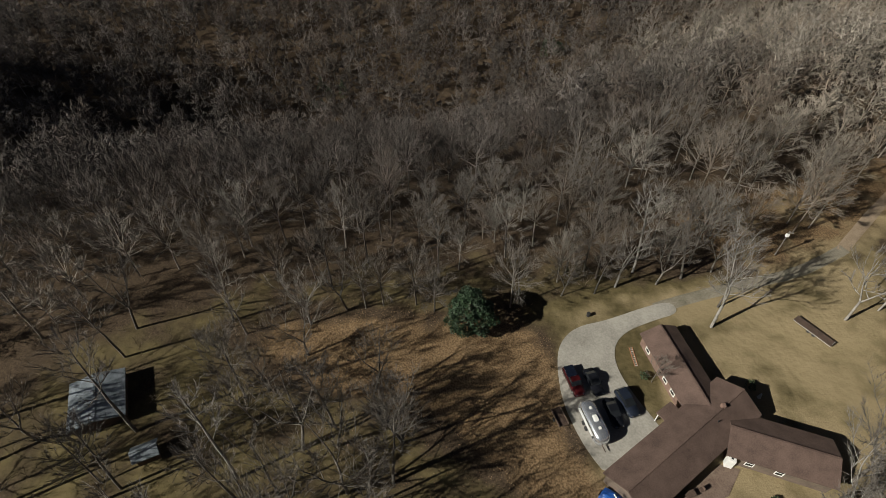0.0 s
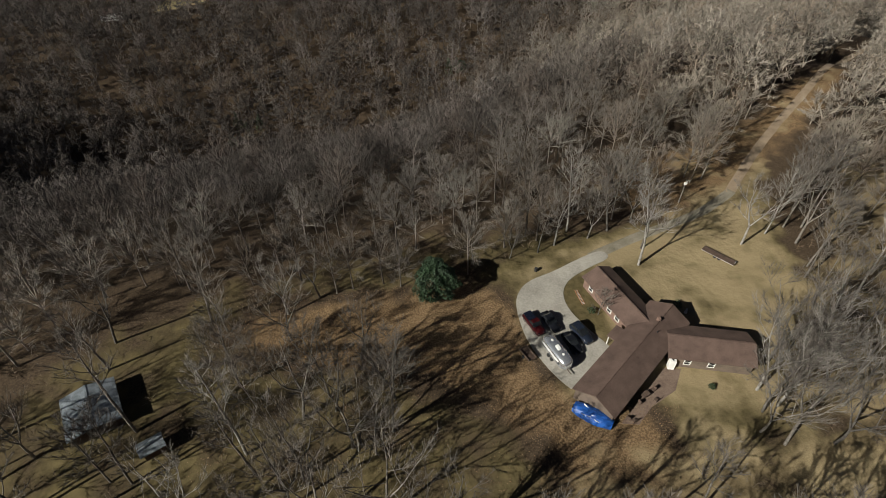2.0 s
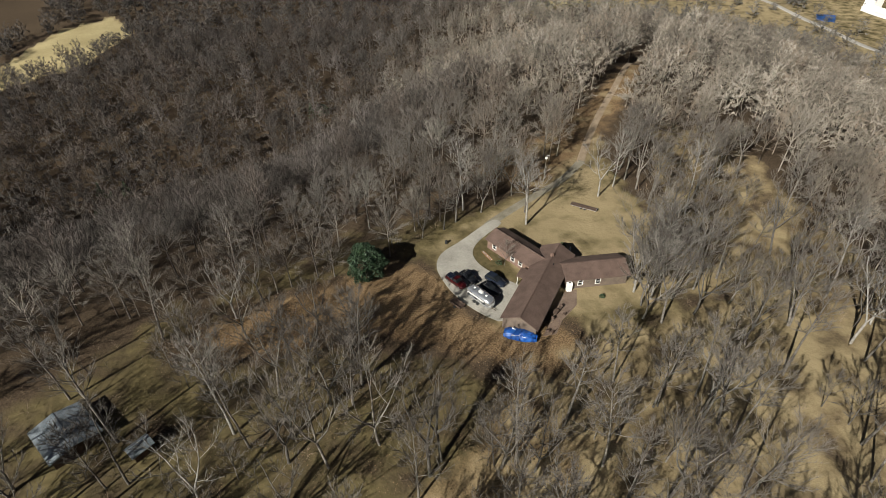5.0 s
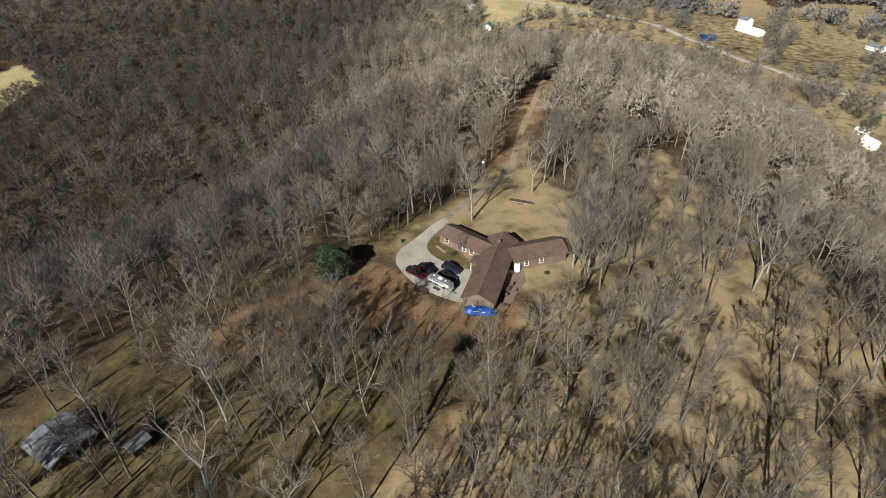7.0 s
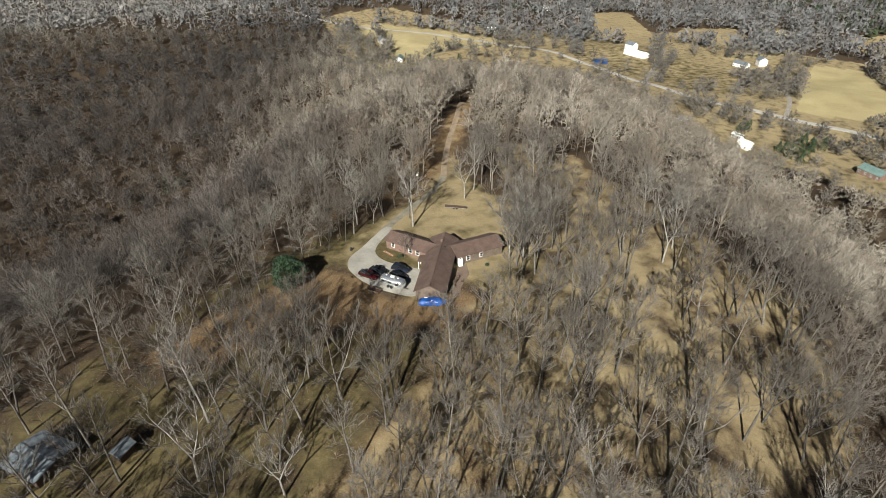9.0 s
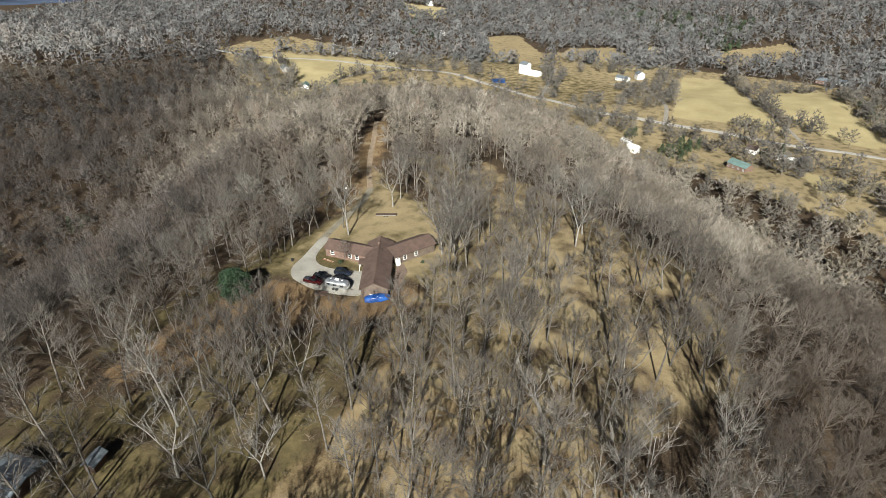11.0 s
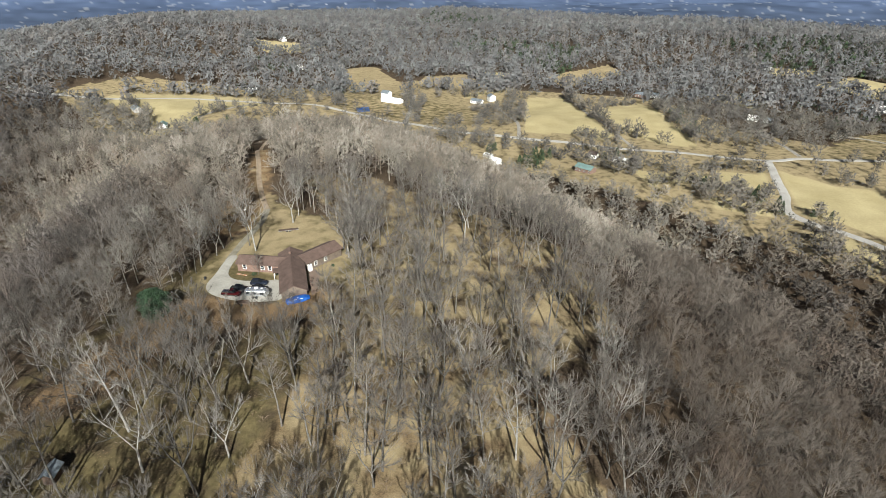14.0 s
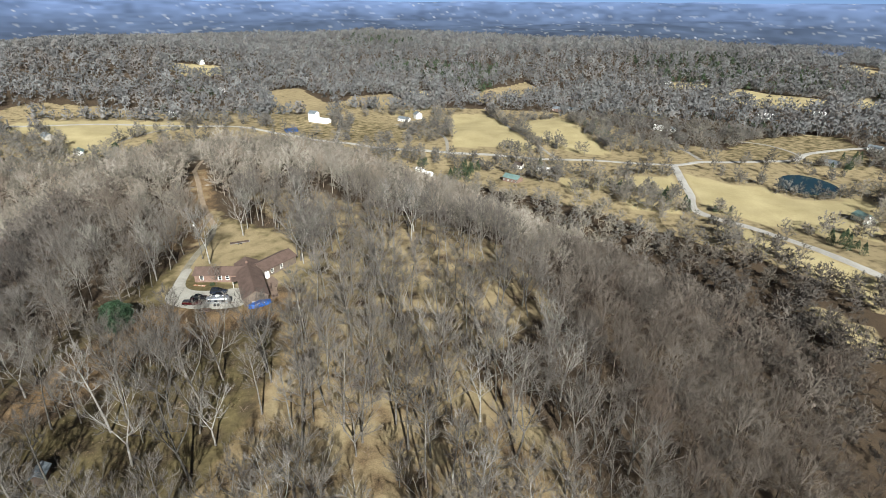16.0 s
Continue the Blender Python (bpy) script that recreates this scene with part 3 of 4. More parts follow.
# hand-sized kinds: height, spread, start of crown, forked, pale, label, limbs, boughs on each
KINDS = [
    (19.0, 5.8, 0.40, False, False, "leafless grey-brown oak with a wide crown", 15, 7),
    (20.5, 4.4, 0.50, False, False, "tall leafless tree with a slim grey trunk", 14, 7),
    (19.5, 5.6, 0.30, True, True, "leafless sycamore with pale white limbs", 14, 7),
    (17.5, 6.2, 0.26, True, False, "leafless forked oak with spreading limbs", 15, 7),
    (21.0, 4.2, 0.50, False, True, "tall leafless tree with a pale straight trunk", 13, 7),
    (13.0, 4.9, 0.26, False, False, "small leafless tree with a dense twiggy crown", 15, 7),
    (19.5, 5.2, 0.36, True, False, "leafless hickory with a forked dark trunk", 14, 7),
    (9.5, 3.4, 0.18, False, False, "young leafless tree with fine brown twigs", 12, 6),
]
models = []
for q, (h, s, bole, fork, pale, label, limbs, subs) in enumerate(KINDS):
    wood, fine = grow(100 + q, h, s, bole, limbs, subs, 20, 0.042, fork=fork)
    models.append((mesh_of("trunk", *arrays(wood), PALE_BARK if pale else BARK), mesh_of("crown", *arrays(fine), PALE_TWIG if pale else TWIG), label))

rng = np.random.RandomState(7)


def scatter(x0, x1, y0, y1, step):
    """Places on a jittered lattice."""
    a, b = np.meshgrid(np.arange(x0, x1, step), np.arange(y0, y1, step), indexing="ij")
    a, b = a.ravel(), b.ravel()
    return a + rng.uniform(-0.48, 0.48, a.shape) * step, b + rng.uniform(-0.48, 0.48, a.shape) * step


def off_line(x, y, pts):
    """The distance from a line of places."""
    best = np.full(np.shape(x), 1e9)
    for (ax, ay), (bx, by) in zip(pts, pts[1:]):
        dx, dy = bx - ax, by - ay
        t = np.clip(((x - ax) * dx + (y - ay) * dy) / (dx * dx + dy * dy), 0, 1)
        best = np.minimum(best, np.hypot(x - ax - t * dx, y - ay - t * dy))
    return best


LANE = [(37, 58.2), (58.8, 64.6), (77.8, 73), (107, 98), (146.6, 128), (205, 163)]


def density(x, y):
    """How thick the hill's wood stands, 0 to 1."""
    d = np.full(np.shape(x), 0.95)
    clump = 0.5 + 0.5 * np.sin(x / 13 + 1.7 * np.sin(y / 17)) * np.cos(y / 11 - 0.8)
    meadow = inside(x, y, [(-110, 64), (-115, 22), (-70, 4), (0, 6), (16, 20), (16, 42), (-24, 50), (-24, 60), (-60, 64)])
    d = np.where(meadow, 0.52, d)
    east = inside(x, y, [(16, 20), (20, -10), (5, -40), (50, -62), (95, -40), (115, 20), (130, 75), (110, 84), (84, 52), (62, 34), (56, 18)])
    d = np.where(east, 0.5 + 0.35 * clump, d)
    front = inside(x, y, [(-110, 20), (-120, -60), (-40, -90), (10, -45), (20, -10), (16, 20), (0, 8), (-70, 4)])
    d = np.where(front, 0.5 + 0.3 * clump, d)
    d = np.where(inside(x, y, YARD), 0, d)
    d = np.where(inside(x, y, [(-2, 14), (8, 8), (24, 6), (34, 16), (20, 56), (-10, 52), (-10, 42), (0, 36)]), 0, d)
    for poly in CLEAR:
        d = np.where(inside(x, y, poly), 0.08, d)
    d = np.where(off_line(x, y, LANE) < 5.6, 0, d)
    d = np.where(off_line(x, y, [(24, 26), (12, 19)]) < 6, 0, d)
    d = np.where((y > 60) & (y < 68) & (x > -30) & (x < 40), d * 0.7, d)
    shed = np.hypot(x + 52, y - 40) < 6.5
    return np.where(shed | (np.hypot(x + 41, y - 31) < 4), 0, d)


hx, hy = scatter(-250, 420, -290, 440, 6.9)
kx, ky = scatter(-130, 140, -110, 62, 6.2)
thin = (hx > -130) & (hx < 140) & (hy > -110) & (hy < 62)
hx, hy = np.concatenate([hx[~thin], kx]), np.concatenate([hy[~thin], ky])
high = (land(hx, hy) > -57) | ((hx < 280) & (hy > 100)) | ((hy < -20) & (hx < 150) & (hy > -260))
hx, hy = hx[high], hy[high]
keep = rng.random_sample(hx.shape) < density(hx, hy)
for kind, poly in FIELDS:
    keep &= ~inside(hx, hy, poly)
aside = (hy < -75 - 0.52 * (hx + 98)) | ((hx < -110) & (hy < 20))
keep &= ~aside | (rng.random_sample(hx.shape) < 0.2)
afar = (hy > 150 + 0.4 * hx) | (hx > 190) | (hy < -130)
keep &= ~afar | (rng.random_sample(hx.shape) < 0.86)
hx, hy = hx[keep], hy[keep]
PATHLINE = [(0, 0), (-18, -26), (-48, -47), (-98, -52)]
# the trees that stand in the open round the house and below the camera are things of their own
gap = np.minimum(np.minimum(off_line(hx, hy, [(-38, 28), (8, 12)]) + 4, off_line(hx, hy, [(-22, -34), (62, -4)])), off_line(hx, hy, [(56, 12), (78, 46)]) + 9)
order = np.argsort(gap)
own, rest = order[:262], order[262:]


def plant(q, x, y, turn, size, group="trees on the hilltop", label=""):
    tr, cr, lb = models[q]
    e = new("bare_tree")
    e.matrix_basis = pose(x, y, float(on(x, y)), 0, 0, turn) @ Matrix.Diagonal((size, size, size, 1))
    tagged(e, label or lb, "tree", group)
    for nm, me in (("trunk", tr), ("crown", cr)):
        o = new(nm, me)
        o.parent = e
    return e


for i in own:
    plant(int(rng.choice(8, p=(0.21, 0.22, 0.06, 0.16, 0.03, 0.10, 0.15, 0.07))), hx[i], hy[i], rng.uniform(0, 360), rng.uniform(0.72, 1.04))
# trees that can be told apart in the yard
for q, x, y, turn, size in ((2, 45.5, 54.3, 40, 1.1), (2, 69, 55.8, 120, 0.95), (4, 76, 58, 10, 0.8), (2, 31, 63, 200, 0.85), (4, 35, 66.5, 80, 1.0), (0, -13.5, 58.5, 15, 0.72),
                            (5, -1.5, 57.5, 70, 0.6), (5, 13.5, 61, 160, 0.75), (7, 32.6, 43.8, 50, 0.72), (3, 55.5, 24, 30, 1.05), (3, 61, 27, 250, 1.0), (0, 48, 58.5, 300, 0.8),
                            (3, -13, 27, 330, 1.15), (3, -22, 20, 100, 1.1), (0, -30, 41, 200, 1.0), (6, -4, 8, 40, 1.1), (3, 6, 4, 10, 1.0), (3, 60, 4, 60, 0.95), (2, 40, -4, 220, 0.9), (2, 53, 21, 140, 1.0), (6, 50, 15, 20, 1.0), (2, 57, 19, 300, 1.05), (2, 51.5, 24.2, 75, 1.0), (6, 53.5, 26.2, 215, 1.0), (3, 50, 20.5, 130, 0.95), (3, 56.2, 28.5, 80, 1.1), (2, 58.5, 24, 10, 1.1), (6, 54.4, 22.5, 190, 1.05), (0, -16, 36.5, 70, 0.95), (6, -20, 33, 10, 1.0), (5, -9, 37, 30, 0.8), (3, 38.5, 63.6, 40, 0.85), (6, 43.5, 65, 100, 0.95), (0, 27, 61.5, 200, 0.72), (3, 49.5, 66.5, 150, 0.8), (3, 21, 61, 20, 0.6)):
    plant(q, x, y, turn, size * 0.92)


def light_tint(x, y):
    """Tree tint by place: ravine shade and ridge sunlight painted in, south slope darker."""
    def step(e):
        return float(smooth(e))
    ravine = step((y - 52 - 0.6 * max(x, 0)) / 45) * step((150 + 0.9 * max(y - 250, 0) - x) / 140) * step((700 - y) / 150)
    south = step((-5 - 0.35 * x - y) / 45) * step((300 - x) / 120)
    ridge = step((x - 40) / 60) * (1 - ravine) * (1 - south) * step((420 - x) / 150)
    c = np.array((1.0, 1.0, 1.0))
    # shade of the ravine, put into the tree colour
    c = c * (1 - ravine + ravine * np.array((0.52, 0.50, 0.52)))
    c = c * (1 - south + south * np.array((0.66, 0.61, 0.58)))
    # ridge trees brightened as if the sun struck them head-on
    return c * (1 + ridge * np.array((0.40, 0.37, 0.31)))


def wood(name, px, py, protos, label, sizes=(0.8, 1.2), tones=None, category="woods"):
    """A far wood as one mesh: many trees out of a few models."""
    pz_ = on(px, py)
    V, F, T = [], [], []
    at = 0
    tones = np.array(tones)
    for x, y, z in zip(px, py, pz_):
        v, f, dark = protos[rng.randint(len(protos))]
        a, s = rng.uniform(0, 6.283), rng.uniform(*sizes)
        c, d = math.cos(a) * s, math.sin(a) * s
        V.append(np.stack([v[:, 0] * c - v[:, 1] * d + x, v[:, 0] * d + v[:, 1] * c + y, v[:, 2] * s * rng.uniform(0.9, 1.12) + z], 1))
        F.append(f + at)
        tone = tones[rng.randint(len(tones))] * rng.uniform(0.65, 1.3) * light_tint(x, y)
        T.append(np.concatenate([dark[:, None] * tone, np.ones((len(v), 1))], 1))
        at += len(v)
    me = mesh_of(name, np.concatenate(V), np.concatenate(F), WOODS, np.concatenate(T))
    return tagged(new(name, me), label, category, kind="stuff")


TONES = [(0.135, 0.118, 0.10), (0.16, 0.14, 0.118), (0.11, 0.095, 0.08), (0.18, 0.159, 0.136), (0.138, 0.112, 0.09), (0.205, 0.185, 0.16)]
VALLEY_TONES = [(0.125, 0.113, 0.10), (0.14, 0.125, 0.108), (0.105, 0.096, 0.086), (0.15, 0.132, 0.108)]
# distant woods: haze put into the colour as greyer, bluer tones
HAZY_TONES = [(0.135, 0.132, 0.13), (0.15, 0.147, 0.146), (0.12, 0.119, 0.119), (0.145, 0.132, 0.124)]


def brush(seed, height, radius, base, limbs, blades, length, width, bough=0.2, domed=False):
    """A far tree: trunk, limbs that fan out to a domed crown, and twigs spread along their outer halves."""
    rnd = random.Random(seed)
    out = ([], [])
    tube(out, bent(Vector((0, 0, -0.3)), Vector((0, 0, 1)), height * 0.8, 2, 0.05, 0.02, rnd), (height * 0.013, height * 0.009, height * 0.003), 3)
    foot = Vector((0, 0, height * base))
    fans = []
    for q in range(limbs):
        a = 2.39996 * q + rnd.uniform(-0.3, 0.3)
        u = (q + 0.5) / limbs
        z = u ** 0.8 * 1.05 - 0.05
        r = math.sqrt(max(0.02, 1 - z * z)) * rnd.uniform(0.72, 1.12)
        tip = foot + Vector((math.cos(a) * r * radius, math.sin(a) * r * radius, max(0.06, z) * height * (1 - base) * rnd.uniform(0.86, 1.04)))
        st = foot * rnd.uniform(0.75, 1.0) + Vector((0, 0, height * (1 - base) * 0.35 * u))
        fans.append((st, tip))
        if bough:
            spike(out, st, (tip - st).normalized(), (tip - st).length, bough, rnd)
    n_wood = len(out[0])
    for st, tip in fans:
        d0 = (tip - st).normalized()
        for q in range(blades):
            f = 1 - 0.55 * rnd.random() ** 1.7
            d = (d0 + Vector((rnd.gauss(0, 1), rnd.gauss(0, 1), rnd.gauss(0.25, 0.8))) * 0.52).normalized()
            at = st.lerp(tip, f) + Vector((rnd.gauss(0, 1), rnd.gauss(0, 1), 0)) * radius * 0.06
            out_ = (at - foot).normalized()
            if domed:
                d = (d - out_ * d.dot(out_) * 0.6).normalized()
            spike(out, at - d * length * (0.4 if domed else 0), d, length * rnd.uniform(0.55, 1.3), width, rnd, out_ if domed else Vector())
    v, f = arrays(out)
    return v, f, np.concatenate([np.full(n_wood, 1.2), np.ones(len(v) - n_wood)])


MID = [brush(300 + q, h, r, b, 22, 31, 1.8, 0.105) for q, (h, r, b) in enumerate(((17.5, 5.6, 0.34), (19, 4.9, 0.42), (17, 6.2, 0.28), (14.5, 5.0, 0.26), (18.5, 5.5, 0.38), (12, 4.2, 0.2)))]
FINE = [brush(350 + q, h, r, b, 26, 50, 1.5, 0.062, 0.13) for q, (h, r, b) in enumerate(((18.5, 4.6, 0.42), (20, 4.0, 0.48), (18, 5.2, 0.36), (15, 4.4, 0.32), (19.5, 4.5, 0.46), (12, 3.5, 0.24)))]
LOW = [brush(400 + q, h, r, b, 16, 13, 2.4, 0.30, 0.22, True) for q, (h, r, b) in enumerate(((17.5, 5.7, 0.34), (18.5, 5.1, 0.38), (16, 6.1, 0.3), (17, 5.2, 0.34), (13, 4.6, 0.25)))]
dist = off_line(hx, hy, PATHLINE)
m0 = rest[dist[rest] < 84]
m1 = rest[(dist[rest] >= 84) & (dist[rest] < 140)]
m2 = rest[dist[rest] >= 140]
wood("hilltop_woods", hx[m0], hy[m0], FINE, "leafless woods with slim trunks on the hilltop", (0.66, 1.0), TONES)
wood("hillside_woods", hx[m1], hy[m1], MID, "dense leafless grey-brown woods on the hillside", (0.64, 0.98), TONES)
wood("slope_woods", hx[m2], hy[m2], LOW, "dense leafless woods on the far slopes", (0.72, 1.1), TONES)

# woods of the valley and the hills beyond
THICKETS = [
    [(483, -69), (561, -119), (624, -183), (675, -270), (544, -228), (483, -167), (486, -114)],
    [(856, -10), (873, -42), (750, -85), (624, -117), (550, -124), (552, -97), (677, -62)],
    [(390, 6), (449, 6), (466, -24), (420, -64), (359, -69), (363, -32)],
    [(440, 136), (434, 86), (429, 17), (390, 6), (403, 56), (386, 107)],
    [(714, -123), (722, -189), (644, -276), (598, -253), (582, -170), (587, -121)],
    [(342, -89), (383, -125), (376, -157), (341, -149), (338, -133), (329, -99)],
    [(315, -163), (304, -191), (281, -219), (261, -208), (279, -185), (297, -161)],
    [(534, 113), (637, 108), (670, 76), (495, 51), (474, 78)],
    [(579, 534), (699, 409), (574, 324), (478, 331), (516, 426)],
    [(405, 588), (402, 500), (327, 405), (294, 423), (270, 432)],
    [(274, -95), (268, -155), (229, -183), (177, -209), (156, -200), (164, -159), (219, -121)],
]
ax, ay = scatter(-420, 720, -720, 720, 10.0)
bx, by = scatter(-420, 1850, -950, 1300, 15.5)
na, nb = np.hypot(ax + 98, ay + 52) < 760, np.hypot(bx + 98, by + 52) >= 760
vx, vy = np.concatenate([ax[na], bx[nb]]), np.concatenate([ay[na], by[nb]])
ok = ((land(vx, vy) <= -57) | (np.hypot(vx - 40, vy) > 480)) & ~((vx < 280) & (vy > 100) & (vy < 440) & (vx > -250))
bear = np.arctan2(vx + 98, vy + 52)
ok &= (bear > -0.75) & (bear < 2.12) & ((bear > 0.02) | (np.hypot(vx + 98, vy + 52) < 560))
for kind, poly in FIELDS:
    ok &= ~inside(vx, vy, poly)
opening = inside(vx, vy, VALLEY)
copse = np.zeros(vx.shape, bool)
for poly in THICKETS:
    copse |= inside(vx, vy, poly)
ok &= ~opening | (rng.random_sample(vx.shape) < np.where(copse, 0.95, 0.13))
vx, vy = vx[ok], vy[ok]
FAR = [brush(500 + q, h, r, b, 12, 3, 4.2, 1.7, 0, True) for q, (h, r, b) in enumerate(((16, 7.4, 0.22), (14.5, 8.0, 0.2), (17.5, 7.0, 0.25)))]
for kind, poly in FIELDS[:19]:
    for (ax, ay), (bx, by) in zip(poly, poly[1:] + poly[:1]):
        m = int(math.hypot(bx - ax, by - ay) / 5)
        t = rng.random_sample(m)
        if m and rng.random_sample() < 0.7:
            vx = np.concatenate([vx, ax + t * (bx - ax) + rng.normal(size=m) * 3])
            vy = np.concatenate([vy, ay + t * (by - ay) + rng.normal(size=m) * 3])
ok = np.hypot(vx - 405, vy + 266) > 34
ok &= off_line(vx, vy, [(424, 573), (479, 472), (494, 383), (512, 342), (503, 285), (442, 112), (442, 53), (447, -109), (442, -165), (471, -228), (488, -284), (569, -405)]) > 8
ok &= off_line(vx, vy, [(440, -166), (357, -165), (325, -161), (307, -171), (261, -214), (216, -240), (165, -285)]) > 8
vx, vy = vx[ok], vy[ok]
near_v = np.hypot(vx + 98, vy + 52) < 760
NEARV = [brush(520 + q, h, r, b, 14, 7, 3.0, 0.62, 0.3, True) for q, (h, r, b) in enumerate(((15, 5.6, 0.22), (13, 5.8, 0.2), (16.5, 5.2, 0.25), (8, 4.2, 0.12)))]
wood("valley_woods", vx[near_v], vy[near_v], NEARV, "leafless woods between the valley pastures", (0.7, 1.15), VALLEY_TONES)
wood("distant_woods", vx[~near_v], vy[~near_v], FAR, "grey leafless woods on the distant hills", (0.9, 1.35), HAZY_TONES)


# evergreens
def leafy(seed, height, radius, count, leaf, pointed):
    """A crown of many small leaf clumps."""
    rnd = np.random.RandomState(seed)
    u = rnd.random_sample(count) ** 0.8
    a = rnd.uniform(0, 6.283, count)
    lump = 1 + 0.16 * np.sin(3 * a + seed) + 0.13 * np.sin(7 * a + u * 9) + 0.12 * np.sin(u * 21 + 2 * a)
    prof = (1 - u) ** 0.8 if pointed else np.sqrt(np.clip(1 - (1.75 * u - 0.75) ** 2, 0.02, 1))
    r = radius * prof * lump * rnd.uniform(0.55, 1.0, count) ** 0.45
    c = np.stack([r * np.cos(a), r * np.sin(a), 0.05 * height + u * height * 0.95], 1)
    d1, d2 = rnd.normal(size=(count, 3)), rnd.normal(size=(count, 3))
    d1 /= np.linalg.norm(d1, axis=1)[:, None]
    d2 /= np.linalg.norm(d2, axis=1)[:, None]
    ln = leaf * rnd.uniform(0.6, 1.3, count)[:, None]
    v = np.stack([c - d1 * ln, c + d2 * ln * 0.6, c + d1 * ln, c - d2 * ln * 0.6], 1).reshape(-1, 3)
    return v, np.arange(count * 4).reshape(-1, 4)


e = thing("evergreen_tree", 4.6, 54.2, 0, "dark green dense evergreen tree at the wood's edge", "tree")
part("trunk", cylinder(0.2, 0.08, (0, 0, -0.2), (0, 0, 5), 8), BARK, e)
o = new("crown", mesh_of("crown", *leafy(3, 8.4, 3.6, 7000, 0.25, False), LEAF))
o.parent = e
cedar_mesh = [mesh_of("crown", *leafy(20 + q, h, r, 420, 0.55, pt), CEDAR) for q, (h, r, pt) in enumerate(((10, 3.2, True), (8, 3.6, False), (12, 3.0, True)))]
cedar_trunk = part("trunk", cylinder(0.22, 0.1, (0, 0, -0.3), (0, 0, 4), 6), BARK)
trunk_mesh = cedar_trunk.data
bpy.data.objects.remove(cedar_trunk)


def cedar(x, y, size, q=None):
    e = new("cedar_tree")
    e.matrix_basis = pose(x, y, float(on(x, y)), 0, 0, rng.uniform(0, 360)) @ Matrix.Diagonal((size, size, size, 1))
    tagged(e, "dark green cedar tree in the valley", "tree", "cedars of the valley")
    for nm, me in (("trunk", trunk_mesh), ("crown", cedar_mesh[rng.randint(3) if q is None else q])):
        o = new(nm, me)
        o.parent = e


for x, y, num, r in ((386, 21, 7, 9), (366, 27, 7, 9), (663, -297, 5, 10), (659, -316, 5, 10), (632, -323, 6, 12), (631, -269, 4, 10), (671, -359, 4, 10), (640, -363, 4, 10), (634, -87, 4, 10), (595, -96, 4, 9),
                     (555, -107, 4, 9), (531, -112, 3, 8), (502, -347, 5, 10), (467, -326, 5, 9), (315, -178, 3, 5), (320, -155, 3, 6), (264, -231, 4, 6), (252, -236, 4, 7), (395, 63, 3, 6), (409, 365, 2, 4), (384, 385, 2, 4),
                     (563, 468, 3, 7), (741, 549, 5, 14), (679, 493, 6, 18), (675, 458, 6, 18), (599, 368, 5, 12), (593, 328, 4, 10), (338, -146, 4, 9), (345, -112, 4, 9), (690, -260, 5, 16), (420, -40, 3, 9), (60, 290, 3, 8), (-62, 262, 5, 9)):
    for _ in range(num):
        cedar(x + rng.normal() * r * 0.6, y + rng.normal() * r * 0.6, rng.uniform(0.55, 1.0))
px_, py_ = scatter(820, 1500, -560, 520, 15.0)
pine_zone = inside(px_, py_, [(840, 60), (950, 200), (1060, 330), (1150, 300), (1050, 60)]) | inside(px_, py_, [(960, -240), (1150, -180), (1250, -420), (1080, -540), (900, -560)]) | (np.hypot(px_ - 1500, py_ - 500) < 200)
pine_zone &= rng.random_sample(px_.shape) < 0.8
pv = leafy(50, 11, 4.5, 46, 2.0, True)
wood("pine_woods", px_[pine_zone], py_[pine_zone], [(pv[0], pv[1], np.ones(len(pv[0])))], "dark green pine woods on the distant hills", (0.7, 1.3), [(0.035, 0.055, 0.025), (0.045, 0.065, 0.03), (0.06, 0.07, 0.04)])


# low brush and fallen leaves
ux, uy = scatter(-115, 115, -95, 70, 4.2)
thick = density(ux, uy)
sel = (thick > 0.15) & (rng.random_sample(ux.shape) < 0.75)
LOWBRUSH = [brush(600 + q, h, r, 0.05, 5, 4, 0.8, 0.05, 0.04) for q, (h, r) in enumerate(((1.6, 0.8), (2.4, 0.9), (1.1, 0.7)))]
wood("undergrowth", ux[sel], uy[sel], LOWBRUSH, "thin brown brush and saplings under the trees", (0.6, 1.4), [(0.15, 0.105, 0.07), (0.19, 0.14, 0.10), (0.11, 0.085, 0.06)], "brush")
lx, ly = rng.uniform(-40, 40, 42000), rng.uniform(8, 62, 42000)
sel = inside(lx, ly, LEAVES) | ((rng.random_sample(lx.shape) < 0.25) & (lx < 16))
sel &= ~inside(lx, ly, DRIVE)
lx, ly = lx[sel], ly[sel]
lz, la, ls = on(lx, ly), rng.uniform(0, 6.283, lx.shape), rng.uniform(0.05, 0.12, lx.shape)
ca, sa = np.cos(la) * ls, np.sin(la) * ls
tip = rng.uniform(0.01, 0.10, (4,) + lx.shape)
lv = np.stack([np.stack([lx + ca, ly + sa, lz + 0.02 + tip[0]], -1), np.stack([lx - 0.6 * sa, ly + 0.6 * ca, lz + 0.02 + tip[1]], -1), np.stack([lx - ca, ly - sa, lz + 0.02 + tip[2]], -1), np.stack([lx + 0.6 * sa, ly - 0.6 * ca, lz + 0.02 + tip[3]], -1)], 1).reshape(-1, 3)
shade = np.array([(0.24, 0.155, 0.085), (0.20, 0.125, 0.066), (0.27, 0.19, 0.11), (0.14, 0.085, 0.046)])[rng.randint(4, size=len(lx))]
